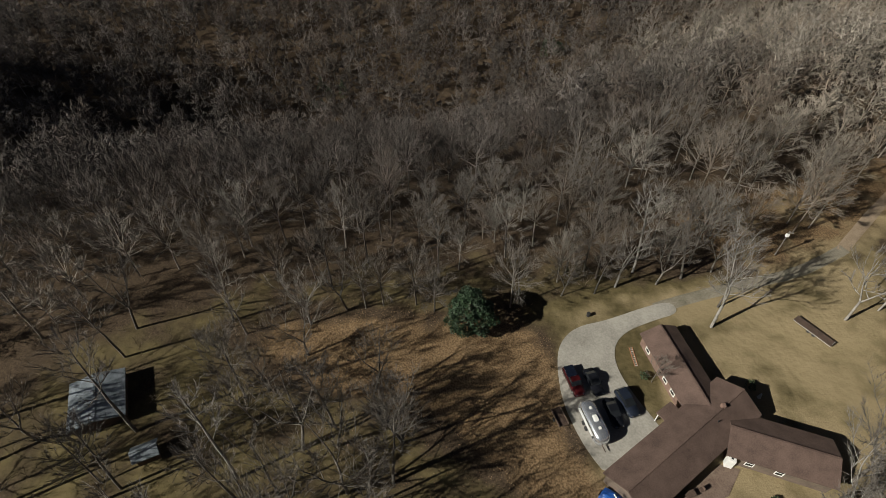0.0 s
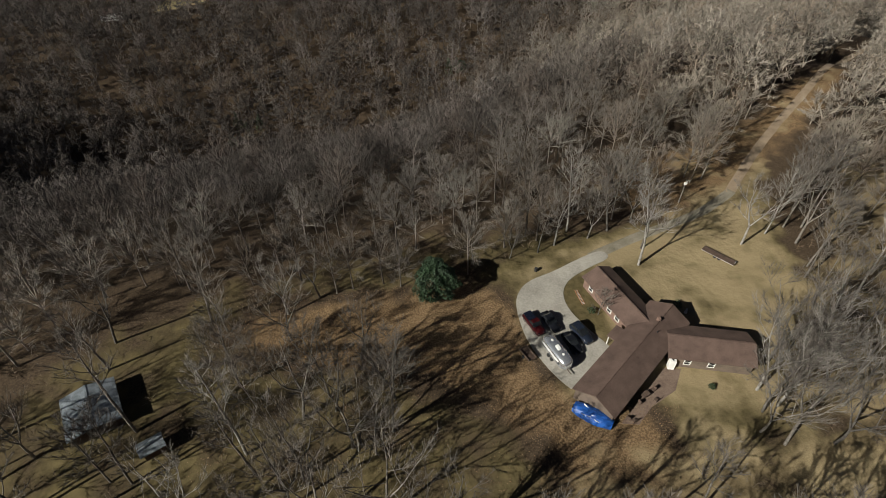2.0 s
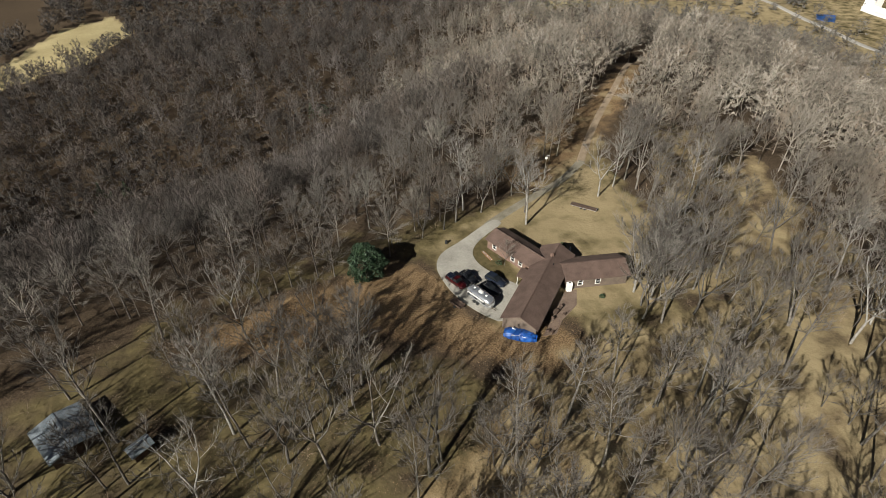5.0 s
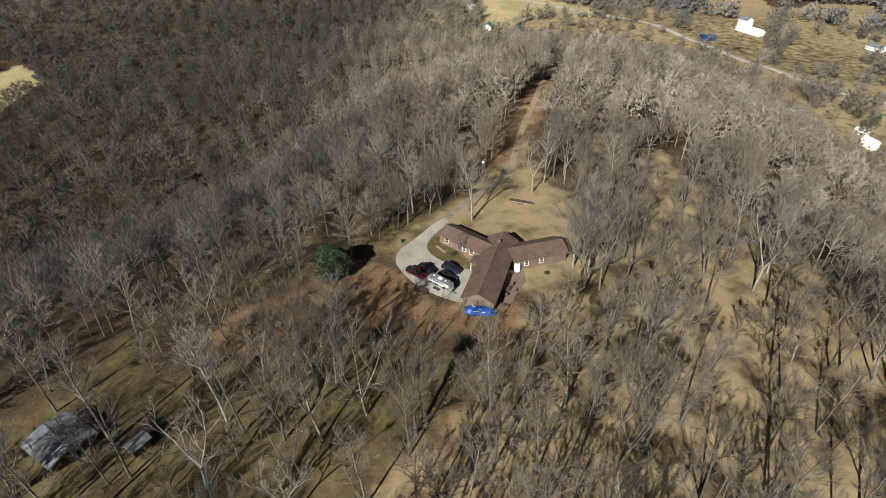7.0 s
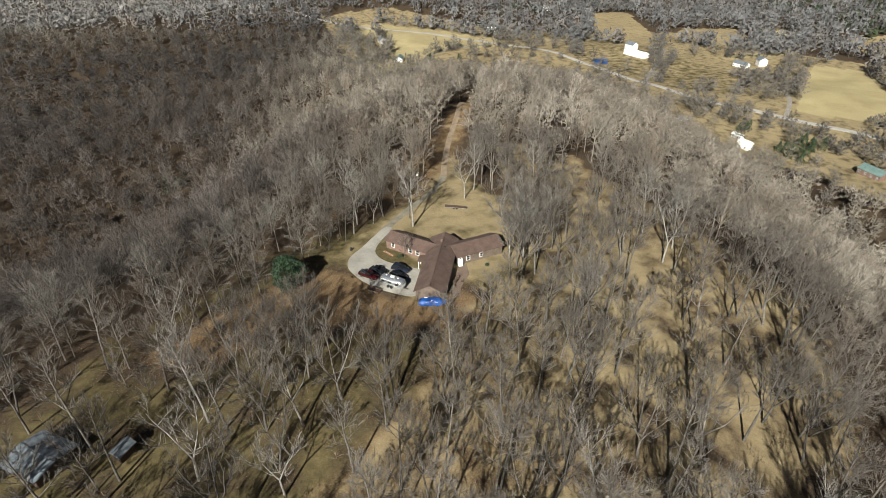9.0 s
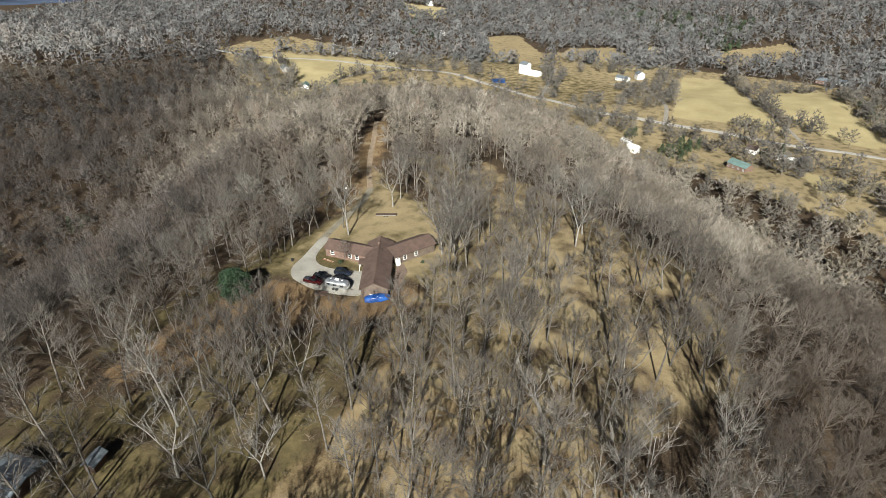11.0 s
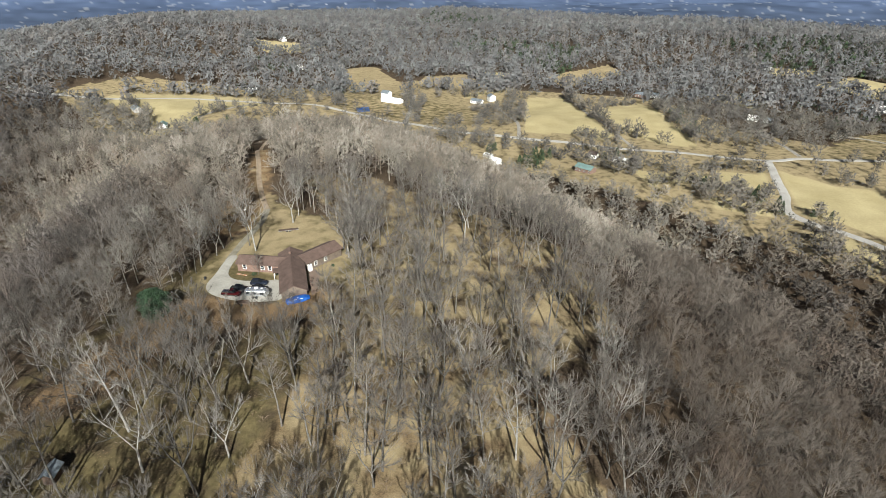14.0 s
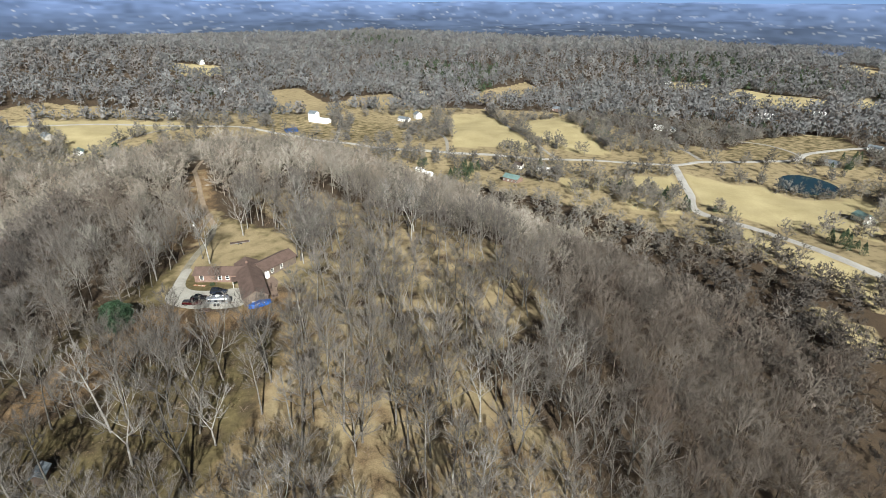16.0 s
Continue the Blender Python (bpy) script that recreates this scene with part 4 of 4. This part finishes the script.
tagged(new("fallen_leaves", mesh_of("fallen_leaves", lv, np.arange(len(lv)).reshape(-1, 4), WOODS, np.repeat(np.concatenate([shade, np.ones((len(lx), 1))], 1), 4, axis=0))), "tan fallen leaves scattered over the grass", "leaves", kind="stuff")

# ---- the house ----
PATIO = mat("brown_paving", (0.12, 0.08, 0.06), (0.21, 0.15, 0.115), 0.5, 0.9, fine=4)

def gable(parent, ax, ay, bx, by, width, eave, ridge, wall_mat, roof_mat, over=0.45, ends=(True, True), thick=0.16):
    """A wing: walls and two roof slopes along the line a-b."""
    d = Vector((bx - ax, by - ay, 0))
    ln = d.length
    m = Matrix.Translation((ax, ay, 0)) @ Matrix.Rotation(math.atan2(d.y, d.x), 4, "Z")
    h = width / 2
    bm = bmesh.new()
    prof = [(-h + over, -0.3), (h - over, -0.3), (h - over, eave), (0, ridge - 0.12), (-h + over, eave)]
    a = [bm.verts.new(m @ Vector((over if ends[0] else 0, y, z))) for y, z in prof]
    b = [bm.verts.new(m @ Vector((ln - (over if ends[1] else 0), y, z))) for y, z in prof]
    bm.faces.new(a[::-1])
    bm.faces.new(b)
    for q in range(5):
        w = (q + 1) % 5
        bm.faces.new((a[q], a[w], b[w], b[q]))
    bmesh.ops.recalc_face_normals(bm, faces=bm.faces[:])
    part("wall", bm, wall_mat, parent)
    for s in (1, -1):
        low = eave - over * (ridge - eave) / h
        bm = bmesh.new()
        ring = [(0, ridge), (s * h, low), (s * h, low + thick), (0, ridge + thick)]
        p = [bm.verts.new(m @ Vector((0, y, z))) for y, z in ring]
        q_ = [bm.verts.new(m @ Vector((ln, y, z))) for y, z in ring]
        bm.faces.new(p)
        bm.faces.new(q_[::-1])
        for q in range(4):
            w = (q + 1) % 4
            bm.faces.new((p[q], q_[q], q_[w], p[w]))
        bmesh.ops.recalc_face_normals(bm, faces=bm.faces[:])
        part("roof", bm, roof_mat, parent, "shingled roof slope")
    part("ridge_cap", box(bmesh.new(), 0.02, ln - 0.02, -0.14, 0.14, ridge + thick * 0.6, ridge + thick + 0.05, m), roof_mat, parent)
    return m


def window(parent, m, x, y, z, w, h, out):
    """A white-framed window on a wing's wall; out: +1 or -1 along the wing's y."""
    fr = bmesh.new()
    y1 = y + out * 0.07
    lo, hi = min(y, y1), max(y, y1)
    for a, b, c, d in ((x - w / 2 - 0.12, x - w / 2, z, z + h), (x + w / 2, x + w / 2 + 0.12, z, z + h), (x - w / 2 - 0.12, x + w / 2 + 0.12, z - 0.14, z), (x - w / 2 - 0.12, x + w / 2 + 0.12, z + h, z + h + 0.14), (x - w / 2, x + w / 2, z + h / 2 - 0.04, z + h / 2 + 0.04)):
        box(fr, a, b, lo, hi, c, d, m)
    win = part("window", fr, WHITE, parent, "white window frame")
    part("pane", box(bmesh.new(), x - w / 2, x + w / 2, min(y, y + out * 0.03), max(y, y + out * 0.03), z, z + h, m), GLASS, win)


house = thing("house", 0, 0, 0, "low brown-shingled ranch house with three wings", "house", z=0.0)
mm = gable(house, 23.6, 25.6, 43.9, 40.1, 7.6, 2.75, 4.5, SIDING, SHINGLE)
mn = gable(house, 38.6, 37.4, 35.1, 52.0, 6.4, 2.55, 3.8, BRICKW, SHINGLE)
me_ = gable(house, 40.2, 34.6, 53.4, 29.9, 7.4, 2.65, 4.1, SIDING, SHINGLE)
for x in (3.4, 7.2):
    window(house, me_, x, -3.25, 0.9, 0.9, 1.2, -1)
for x in (4.7, 6.9, 12.4):
    window(house, mn, x, 2.75, 0.9, 0.9, 1.25, 1)
bm = soft_box(-0.28, 0.28, -0.28, 0.28, 3.6, 5.2, 0.03, 1, Matrix.Translation((39.8, 37.3, 0)))
part("chimney", bm, BRICKW, house)
part("vent_pipe", cylinder(0.08, 0.08, (38.6, 35.2, 3.6), (38.6, 35.2, 4.6), 8), RUBBER, house)
part("porch_roof", soft_box(-1.6, 1.6, -1.2, 1.2, 2.3, 2.45, 0.04, 1, Matrix.Translation((33.0, 37.4, 0)) @ Matrix.Rotation(radians(35), 4, "Z")), SHINGLE, house)
for s in (-1.3, 1.3):
    p = Matrix.Rotation(radians(35), 4, "Z") @ Vector((s, 0.9, 0))
    part("post", soft_box(-0.07, 0.07, -0.07, 0.07, -0.05, 2.32, 0.015, 1, Matrix.Translation((33.0 + p.x, 37.4 + p.y, 0))), WHITE, house, "white porch post")
part("garage_door", box(bmesh.new(), 3.0, 7.8, 3.34, 3.40, 0, 2.2, mm), SHINGLE_D, house, "dark garage door")

sheet("patio", [(27.6, 22.9), (38.8, 30.9), (41.5, 30.2), (38.6, 26.6), (33.5, 24.6), (30.2, 22.2)], PATIO, "brown paved terrace beside the house", "patio", 0.06)
hut = thing("entry_box", 39.9, 30.9, -20, "white painted box-shaped entry against the house wall", "porch", z=0.0)
part("body", soft_box(-0.52, 0.52, -0.52, 0.52, -0.1, 2.15, 0.04, 1), WHITE, hut)
part("hatch", soft_box(-0.18, 0.12, -0.2, 0.1, 2.14, 2.20, 0.01, 1), RUBBER, hut, "dark square vent")


# ---- vehicles ----
def ring_at(x, pts):
    return [(x, y, z) for y, z in pts]


def car(name, x, y, turn, paint, label, length=4.7, width=1.85, height=1.5, pickup=False, suv=False):
    e = thing(name, x, y, turn, label, "car", "cars parked on the drive", z=0.10)
    L, W, H = length / 2, width / 2, height
    belt = 0.62 * H

    def body_ring(px, w, z0, z1):
        return [(px, -w, z0 + 0.12), (px, -w * 1.0, z1 - 0.16), (px, -w * 0.9, z1 - 0.03), (px, 0, z1), (px, w * 0.9, z1 - 0.03), (px, w, z1 - 0.16), (px, w, z0 + 0.12), (px, w * 0.85, z0), (px, -w * 0.85, z0)]

    rings = [body_ring(-L, W * 0.82, 0.32, belt * 0.82), body_ring(-L + 0.18, W * 0.94, 0.24, belt * 0.97), body_ring(-L + 0.9, W, 0.22, belt), body_ring(0, W, 0.22, belt),
             body_ring(L * 0.45, W, 0.22, belt * 0.99), body_ring(L - 0.5, W * 0.96, 0.22, belt * 0.88), body_ring(L - 0.1, W * 0.86, 0.28, belt * 0.74), body_ring(L, W * 0.74, 0.34, belt * 0.6)]
    part("body", loft(rings), paint, e, smooth_faces=True)
    c0, c1 = (-L * 0.18, L * 0.42) if pickup else ((-L * 0.96, L * 0.38) if suv else (-L * 0.72, L * 0.34))

    def cab(px, w, z):
        return [(px, -w, belt - 0.08), (px, -w, z * 0.5 + belt * 0.5), (px, -w * 0.9, z), (px, w * 0.9, z), (px, w, z * 0.5 + belt * 0.5), (px, w, belt - 0.08)]

    s = (c1 - c0)
    part("cabin_glass", loft([cab(c0, W * 0.84, belt + 0.02), cab(c0 + s * (0.12 if (suv or pickup) else 0.26), W * 0.82, H - 0.05), cab(c0 + s * 0.68, W * 0.82, H - 0.05), cab(c1, W * 0.84, belt)]), GLASS, e, "dark glass cabin")
    part("roof", soft_box(c0 + s * (0.13 if (suv or pickup) else 0.28), c0 + s * 0.69, -W * 0.76, W * 0.76, H - 0.06, H, 0.025, 2), paint, e)
    if pickup:
        part("bed_cover", soft_box(-L + 0.12, -L * 0.2, -W * 0.84, W * 0.84, belt - 0.02, belt + 0.16, 0.05, 2), CHROME, e, "silver truck-bed cover")
    for sx in (-0.62, 0.62):
        for sy in (-1, 1):
            wheel = part("wheel", cylinder(0.33, 0.33, (sx * L, sy * (W - 0.2), 0.33), (sx * L, sy * (W + 0.01), 0.33), 16), RUBBER, e)
            part("rim", cylinder(0.2, 0.18, (sx * L, sy * (W + 0.005), 0.33), (sx * L, sy * (W + 0.025), 0.33), 12), CHROME, wheel)
    for sy in (-1, 1):
        part("headlight", soft_box(L - 0.2, L - 0.04, sy * W * 0.62 - 0.16, sy * W * 0.62 + 0.16, belt * 0.66, belt * 0.8, 0.03, 1), CHROME, e)
        part("tail_light", soft_box(-L - 0.01, -L + 0.08, sy * W * 0.66 - 0.12, sy * W * 0.66 + 0.12, belt * 0.62, belt * 0.8, 0.02, 1), REDP, e)
        part("mirror", soft_box(c1 - 0.35, c1 - 0.18, sy * (W + 0.08) - 0.09, sy * (W + 0.08) + 0.09, belt, belt + 0.14, 0.03, 1), paint, e)
    return e


car("pickup_truck", 20.3, 43.6, -75, REDP, "maroon pickup truck with a silver bed cover", 5.2, 1.9, 1.75, pickup=True)
car("car", 23.4, 43.5, -75, BLACKP, "black four-door car parked beside the pickup", 4.7, 1.85, 1.48)
car("car", 25.4, 38.3, -78, BLACKP, "black car parked beside the silver trailer", 4.7, 1.85, 1.5)
car("suv", 27.8, 40.0, -70, NAVYP, "dark blue sport utility car on the drive", 4.8, 1.9, 1.7, suv=True)

# silver travel trailer
tr = thing("travel_trailer", 21.9, 36.4, -75, "polished aluminium travel trailer with rounded ends", "trailer", z=0.10)


def shell(px, w, z0, z1):
    pts = []
    for q in range(16):
        a = 6.2832 * (q + 0.5) / 16
        c, s_ = math.cos(a), math.sin(a)
        pts.append((px, w * math.copysign(abs(c) ** 0.62, c), (z0 + z1) / 2 + (z1 - z0) / 2 * math.copysign(abs(s_) ** 0.62, s_)))
    return pts


prof = [(-3.3, 0.55, 0.95, 2.0), (-3.15, 0.85, 0.7, 2.35), (-2.75, 1.1, 0.55, 2.62), (-2.1, 1.22, 0.5, 2.74), (0, 1.24, 0.5, 2.76), (2.1, 1.22, 0.5, 2.74), (2.75, 1.1, 0.55, 2.6), (3.15, 0.82, 0.75, 2.3), (3.3, 0.5, 1.0, 1.9)]
part("body", loft([shell(*p) for p in prof]), ALU, tr, smooth_faces=True)
for x in (-2.0, -0.2, 1.8):
    part("window", soft_box(x - 0.42, x + 0.42, -1.27, -1.2, 1.45, 2.0, 0.03, 1), GLASS, tr)
part("roof_unit", soft_box(-0.5, 0.5, -0.35, 0.35, 2.72, 3.0, 0.1, 3), WHITE, tr, "white roof air unit")
part("roof_vent", soft_box(1.3, 1.7, -0.2, 0.2, 2.72, 2.84, 0.04, 2), WHITE, tr)
part("roof_vent", soft_box(-1.9, -1.5, -0.2, 0.2, 2.72, 2.84, 0.04, 2), WHITE, tr)
for sx in (-0.75, 0.15):
    for sy in (-1, 1):
        part("wheel", cylinder(0.34, 0.34, (sx, sy * 0.98, 0.34), (sx, sy * 1.2, 0.34), 14), RUBBER, tr)
part("drawbar", soft_box(3.1, 4.2, -0.06, 0.06, 0.5, 0.62, 0.02, 1), WOODD, tr)
part("awning", soft_box(-2.2, 2.2, -1.62, -1.28, 2.35, 2.42, 0.03, 1), WHITE, tr)

# boat under a blue tarp
bt = thing("covered_boat", 23.7, 24.7, -43, "boat on a trailer under a crumpled blue tarp", "boat", z=0.0)


def hull(px, w, h):
    pts = []
    for q in range(14):
        a = math.pi * q / 13
        j = 0.03 * math.sin(q * 1.3 + px * 2.1) + 0.02 * math.sin(q * 2.9 - px * 4)
        pts.append((px, -w * math.cos(a) * (1 + j), 0.35 + h * abs(math.sin(a)) ** 0.7 * (1 + j)))
    return pts + [(px, w * 0.8, 0.3), (px, -w * 0.8, 0.3)]


part("tarp", loft([hull(-3.2 + 0.33 * q, (0.4 + 0.98 * math.sin(math.pi * min(0.97, 0.10 + 0.045 * q)) ** 0.6), 0.55 + 0.75 * math.sin(math.pi * (0.12 + 0.04 * q)) + 0.05 * math.sin(q * 1.3)) for q in range(20)]), TARP, bt)
part("bow", soft_box(-3.2, -2.7, -0.3, 0.3, 0.5, 0.9, 0.1, 2), WHITE, bt, "white boat bow")
for q, (x, y, ln, tn) in enumerate(((-0.9, -0.95, 1.5, 8), (0.5, -1.0, 1.2, -10), (0.1, -0.55, 0.9, 14), (-1.5, 0.35, 0.8, -25))):
    part("strap", soft_box(-ln / 2, ln / 2, -0.09, 0.09, -0.04, 0.05, 0.02, 1, Matrix.Translation((x, y, 1.18 + 0.5 * (1.15 - abs(y)))) @ Matrix.Rotation(radians(tn), 4, "Z") @ Matrix.Rotation(radians(-38 if y < 0 else 30), 4, "X")), WHITE, bt, "white strip of hull showing")
part("frame", soft_box(-3.4, 2.6, -0.5, 0.5, 0.3, 0.42, 0.03, 1), CHROME, bt)
for sy in (-1, 1):
    part("wheel", cylinder(0.3, 0.3, (0.8, sy * 0.75, 0.3), (0.8, sy * 0.95, 0.3), 12), RUBBER, bt)

# utility trailer
ut = thing("utility_trailer", 17.3, 37.7, -72, "small dark wooden utility trailer on the leaves", "trailer")
part("floor", soft_box(-1.4, 1.4, -0.75, 0.75, 0.5, 0.58, 0.02, 1), WOODD, ut)
for sy in (-1, 1):
    part("side", soft_box(-1.4, 1.4, sy * 0.75 - 0.03, sy * 0.75 + 0.03, 0.55, 0.95, 0.01, 1), WOODD, ut)
    part("wheel", cylinder(0.3, 0.3, (0, sy * 0.82, 0.3), (0, sy * 1.0, 0.3), 12), RUBBER, ut)
part("tailboard", soft_box(-1.43, -1.37, -0.75, 0.75, 0.55, 0.95, 0.01, 1), WOODD, ut)
part("drawbar", soft_box(1.4, 2.3, -0.05, 0.05, 0.5, 0.58, 0.02, 1), WOODD, ut)

# low flat timber trailer in the yard
fl = thing("flat_trailer", 62.1, 53.1, -56, "long dark flatbed trailer with a pale edge on the grass", "trailer")
part("deck", soft_box(-3.3, 3.3, -0.75, 0.75, 0.5, 0.68, 0.03, 1), WOODD, fl)
part("rail", soft_box(-3.3, 3.3, -0.79, -0.75, 0.5, 0.60, 0.01, 1), GREYWALL, fl, "pale metal side rail")
part("headboard", soft_box(3.22, 3.3, -0.3, 0.5, 0.68, 0.9, 0.02, 1), GREYWALL, fl)
for sx in (-0.5, 0.4):
    for sy in (-1, 1):
        part("wheel", cylinder(0.3, 0.3, (sx, sy * 0.5, 0.3), (sx, sy * 0.72, 0.3), 12), RUBBER, fl)

# ladder on the lawn, patio furniture, lamp pole
ld = thing("ladder", 30.9, 48.4, -88, "orange wooden ladder lying on the lawn", "ladder")
for sy in (-0.25, 0.25):
    part("rail", soft_box(-1.8, 1.8, sy - 0.04, sy + 0.04, 0.02, 0.12, 0.01, 1), WOODO, ld)
for q in range(11):
    part("rung", soft_box(-1.65 + 0.33 * q - 0.025, -1.65 + 0.33 * q + 0.025, -0.25, 0.25, 0.05, 0.09, 0.01, 1), WHITE, ld)
tb = thing("patio_table", 33.2, 26.6, 20, "dark wooden patio table on a brown terrace", "table")
part("tabletop", soft_box(-0.8, 0.8, -0.45, 0.45, 0.7, 0.75, 0.02, 1), WOODD, tb)
for sx in (-0.7, 0.7):
    for sy in (-0.35, 0.35):
        part("leg", soft_box(sx - 0.04, sx + 0.04, sy - 0.04, sy + 0.04, 0, 0.7, 0.01, 1), WOODD, tb)
ch = thing("patio_chair", 35.0, 27.3, 200, "weathered wooden patio chair on the terrace", "chair", "patio chairs")
part("seat", soft_box(-0.3, 0.3, -0.3, 0.3, 0.4, 0.46, 0.02, 1), WOODD, ch)
part("backrest", soft_box(-0.3, -0.24, -0.3, 0.3, 0.46, 1.0, 0.02, 1), WOODD, ch)
for sx in (-0.25, 0.25):
    for sy in (-0.25, 0.25):
        part("leg", soft_box(sx - 0.03, sx + 0.03, sy - 0.03, sy + 0.03, 0, 0.4, 0.01, 1), WOODD, ch)
for x, y, t in ((32.0, 25.6, 20), (34.6, 25.5, 120), (28.9, 23.4, 60), (29.6, 22.8, 100)):
    copy_thing(ch, pose(x, y, float(on(x, y)), 0, 0, t))
pl = thing("lamp_pole", 63.4, 71.2, 0, "wooden pole with a white lamp beside the lane", "street lamp")
part("pole", cylinder(0.13, 0.1, (0, 0, -0.3), (0, 0, 6.4), 8), BARK, pl)
part("lamp", soft_box(-0.35, 0.35, -0.25, 0.25, 5.0, 5.7, 0.1, 2), WHITE, pl, "white lamp box")
part("arm", soft_box(-0.05, 0.9, -0.04, 0.04, 5.9, 6.0, 0.01, 1), WHITE, pl)
ds = thing("garden_statue", 48.4, 41.2, 0, "small white garden ornament on the lawn", "ornament")
part("body", cylinder(0.3, 0.12, (0, 0, 0), (0, 0, 1.1), 10), WHITE, ds)
bn = thing("kerb_bin", 25.0, 56.6, 0, "small dark bin at the drive's edge", "bin")
part("body", cylinder(0.28, 0.33, (0, 0, -0.05), (0, 0, 0.8), 12), RUBBER, bn)


# ---- sheds and valley houses ----
def cottage(x, y, turn, w, d, h, roof, wall, label, name="house", rise=None, windows=True, group=""):
    e = thing(name, x, y, turn, label, "house" if name != "shed" else "shed", group)
    m = gable(e, -w / 2, 0, w / 2, 0, d, h, h + (rise or d * 0.28), wall, roof, 0.4)
    if windows:
        n_ = max(2, int(w / 4))
        for s in (-1, 1):
            for q in range(n_):
                window(e, m, (q + 0.5) * w / n_, s * (d / 2 - 0.4), 1.0, 1.0, 1.3, s)
    return e


cottage(-51.0, 39.4, -68, 8.4, 7.8, 1.9, GREYROOF, WOODD, "weathered shed with a low grey tin roof among the trees", "shed", 0.75, False)
cottage(-41.3, 31.8, 25, 3.6, 2.6, 1.9, GREYROOF, WOODD, "small grey-roofed garden shed under the trees", "shed", 0.7, False)
for x, y, t, w, d, h, roof, wall, label in (
        (562, 240, 75, 30, 10, 3.2, WHITE, WHITE, "long white barn with a white roof"),
        (582, 257, 75, 12, 10, 7, GREYROOF, WHITE, "white farmhouse with a grey roof"),
        (551, 439, 80, 16, 9, 4, WHITE, WHITE, "white bungalow beside the road"),
        (277, 401, 30, 11, 8, 4, BLUEROOF, GREYWALL, "small house with a blue tin roof"),
        (358, 409, 40, 14, 9, 3.5, TINROOF, WHITE, "white house with a green tin roof"),
        (400, 486, 60, 18, 10, 3.5, GREYROOF, GREYWALL, "long grey house beside a pasture"),
        (354, 52, 70, 9, 6.5, 4, WHITE, WHITE, "white house at the foot of the hill"),
        (372, 63, 60, 9, 5, 2.5, WHITE, WHITE, "white outbuilding at the foot of the hill"),
        (363, 100, 60, 8, 5, 2.5, GREYROOF, WHITE, "small white cabin in the trees"),
        (365, -21, 60, 16, 9, 3.5, TINROOF, BRICKW, "brown house with a green roof"),
        (404, -43, 80, 7, 5, 2.8, GREYROOF, WHITE, "small white house by the road"),
        (400, -51, 50, 6, 5, 2.8, WHITE, GREYWALL, "small pale house by the road"),
        (402, -58, 80, 7, 5, 2.6, GREYROOF, GREYWALL, "small grey house by the road"),
        (411, -23, 70, 9, 7, 3.5, SHINGLE_D, WHITE, "white cottage with a dark roof"),
        (311, -269, 15, 13, 9, 3.8, TINROOF, WHITE, "white farmhouse with a green tin roof"),
        (711, -328, 70, 20, 9, 3.5, WHITE, WHITE, "white ranch house among cedars"),
        (611, -177, 70, 11, 8, 3.5, WHITE, WHITE, "white house in a row of trees"),
        (608, -192, 60, 9, 7, 3.5, GREYROOF, WHITE, "white house with a grey roof in trees"),
        (594, 138, 70, 16, 8, 3.5, GREYROOF, WHITE, "white house beside a curving drive"),
        (611, 124, 40, 10, 9, 6, GREYROOF, WHITE, "white gabled house beside a drive"),
        (929, -507, 75, 22, 10, 4, WHITE, WHITE, "distant white farm buildings"),
        (953, -503, 75, 14, 9, 4, WHITE, WHITE, "distant white barn beside farm buildings"),
        (717, -54, 70, 12, 9, 4, GREYROOF, BRICKW, "brick house at the field's edge"),
        (721, -74, 60, 11, 8, 4, GREYROOF, WHITE, "white house at the field's edge"),
        (709, 466, 70, 11, 8, 4, WHITE, WHITE, "white house on the wooded slope"),
        (627, 580, 60, 16, 9, 4, GREYROOF, GREYWALL, "grey house on the wooded slope"),
        (871, 605, 60, 15, 10, 6, GREYROOF, WHITE, "white farmhouse on a clearing"),
        (807, 652, 60, 15, 10, 5, SHINGLE_D, SIDING, "dark house on a clearing"),
        (975, -243, 70, 13, 9, 5, GREYROOF, WHITE, "white house by a distant field"),
        (744, -405, 70, 18, 9, 4, WHITE, GREYWALL, "pale barn by a distant field"),
        (479, -316, 40, 13, 8, 3.5, GREYROOF, GREYWALL, "grey house near the pond"),
        (550, -385, 50, 13, 8, 3.5, GREYROOF, WHITE, "pale house among bare trees"),
        (-150, 392, 10, 14, 9, 5, SHINGLE_D, WHITE, "white house beside a pasture")):
    cottage(x, y, t, w, d, h, roof, wall, label, group="houses of the valley", windows=w < 30)
sheet("swimming_pool", [(517, 268), (530, 258), (511, 246), (502, 257)], POOL, "bright blue covered pool on the farm", "pool", 0.9)

# shrubs by the house
for x, y, s in ((31.6, 44.6, 0.7), (34.4, 38.6, 0.6), (47.6, 43.0, 0.8), (44.6, 26.0, 0.5)):
    e = thing("shrub", x, y, 0, "small dull-green clipped shrub by the house", "shrub", "shrubs by the house")
    o = new("crown", mesh_of("crown", *leafy(int(x * 10), 1.5 * s, 1.0 * s, 260, 0.13, False), CEDAR))
    o.parent = e
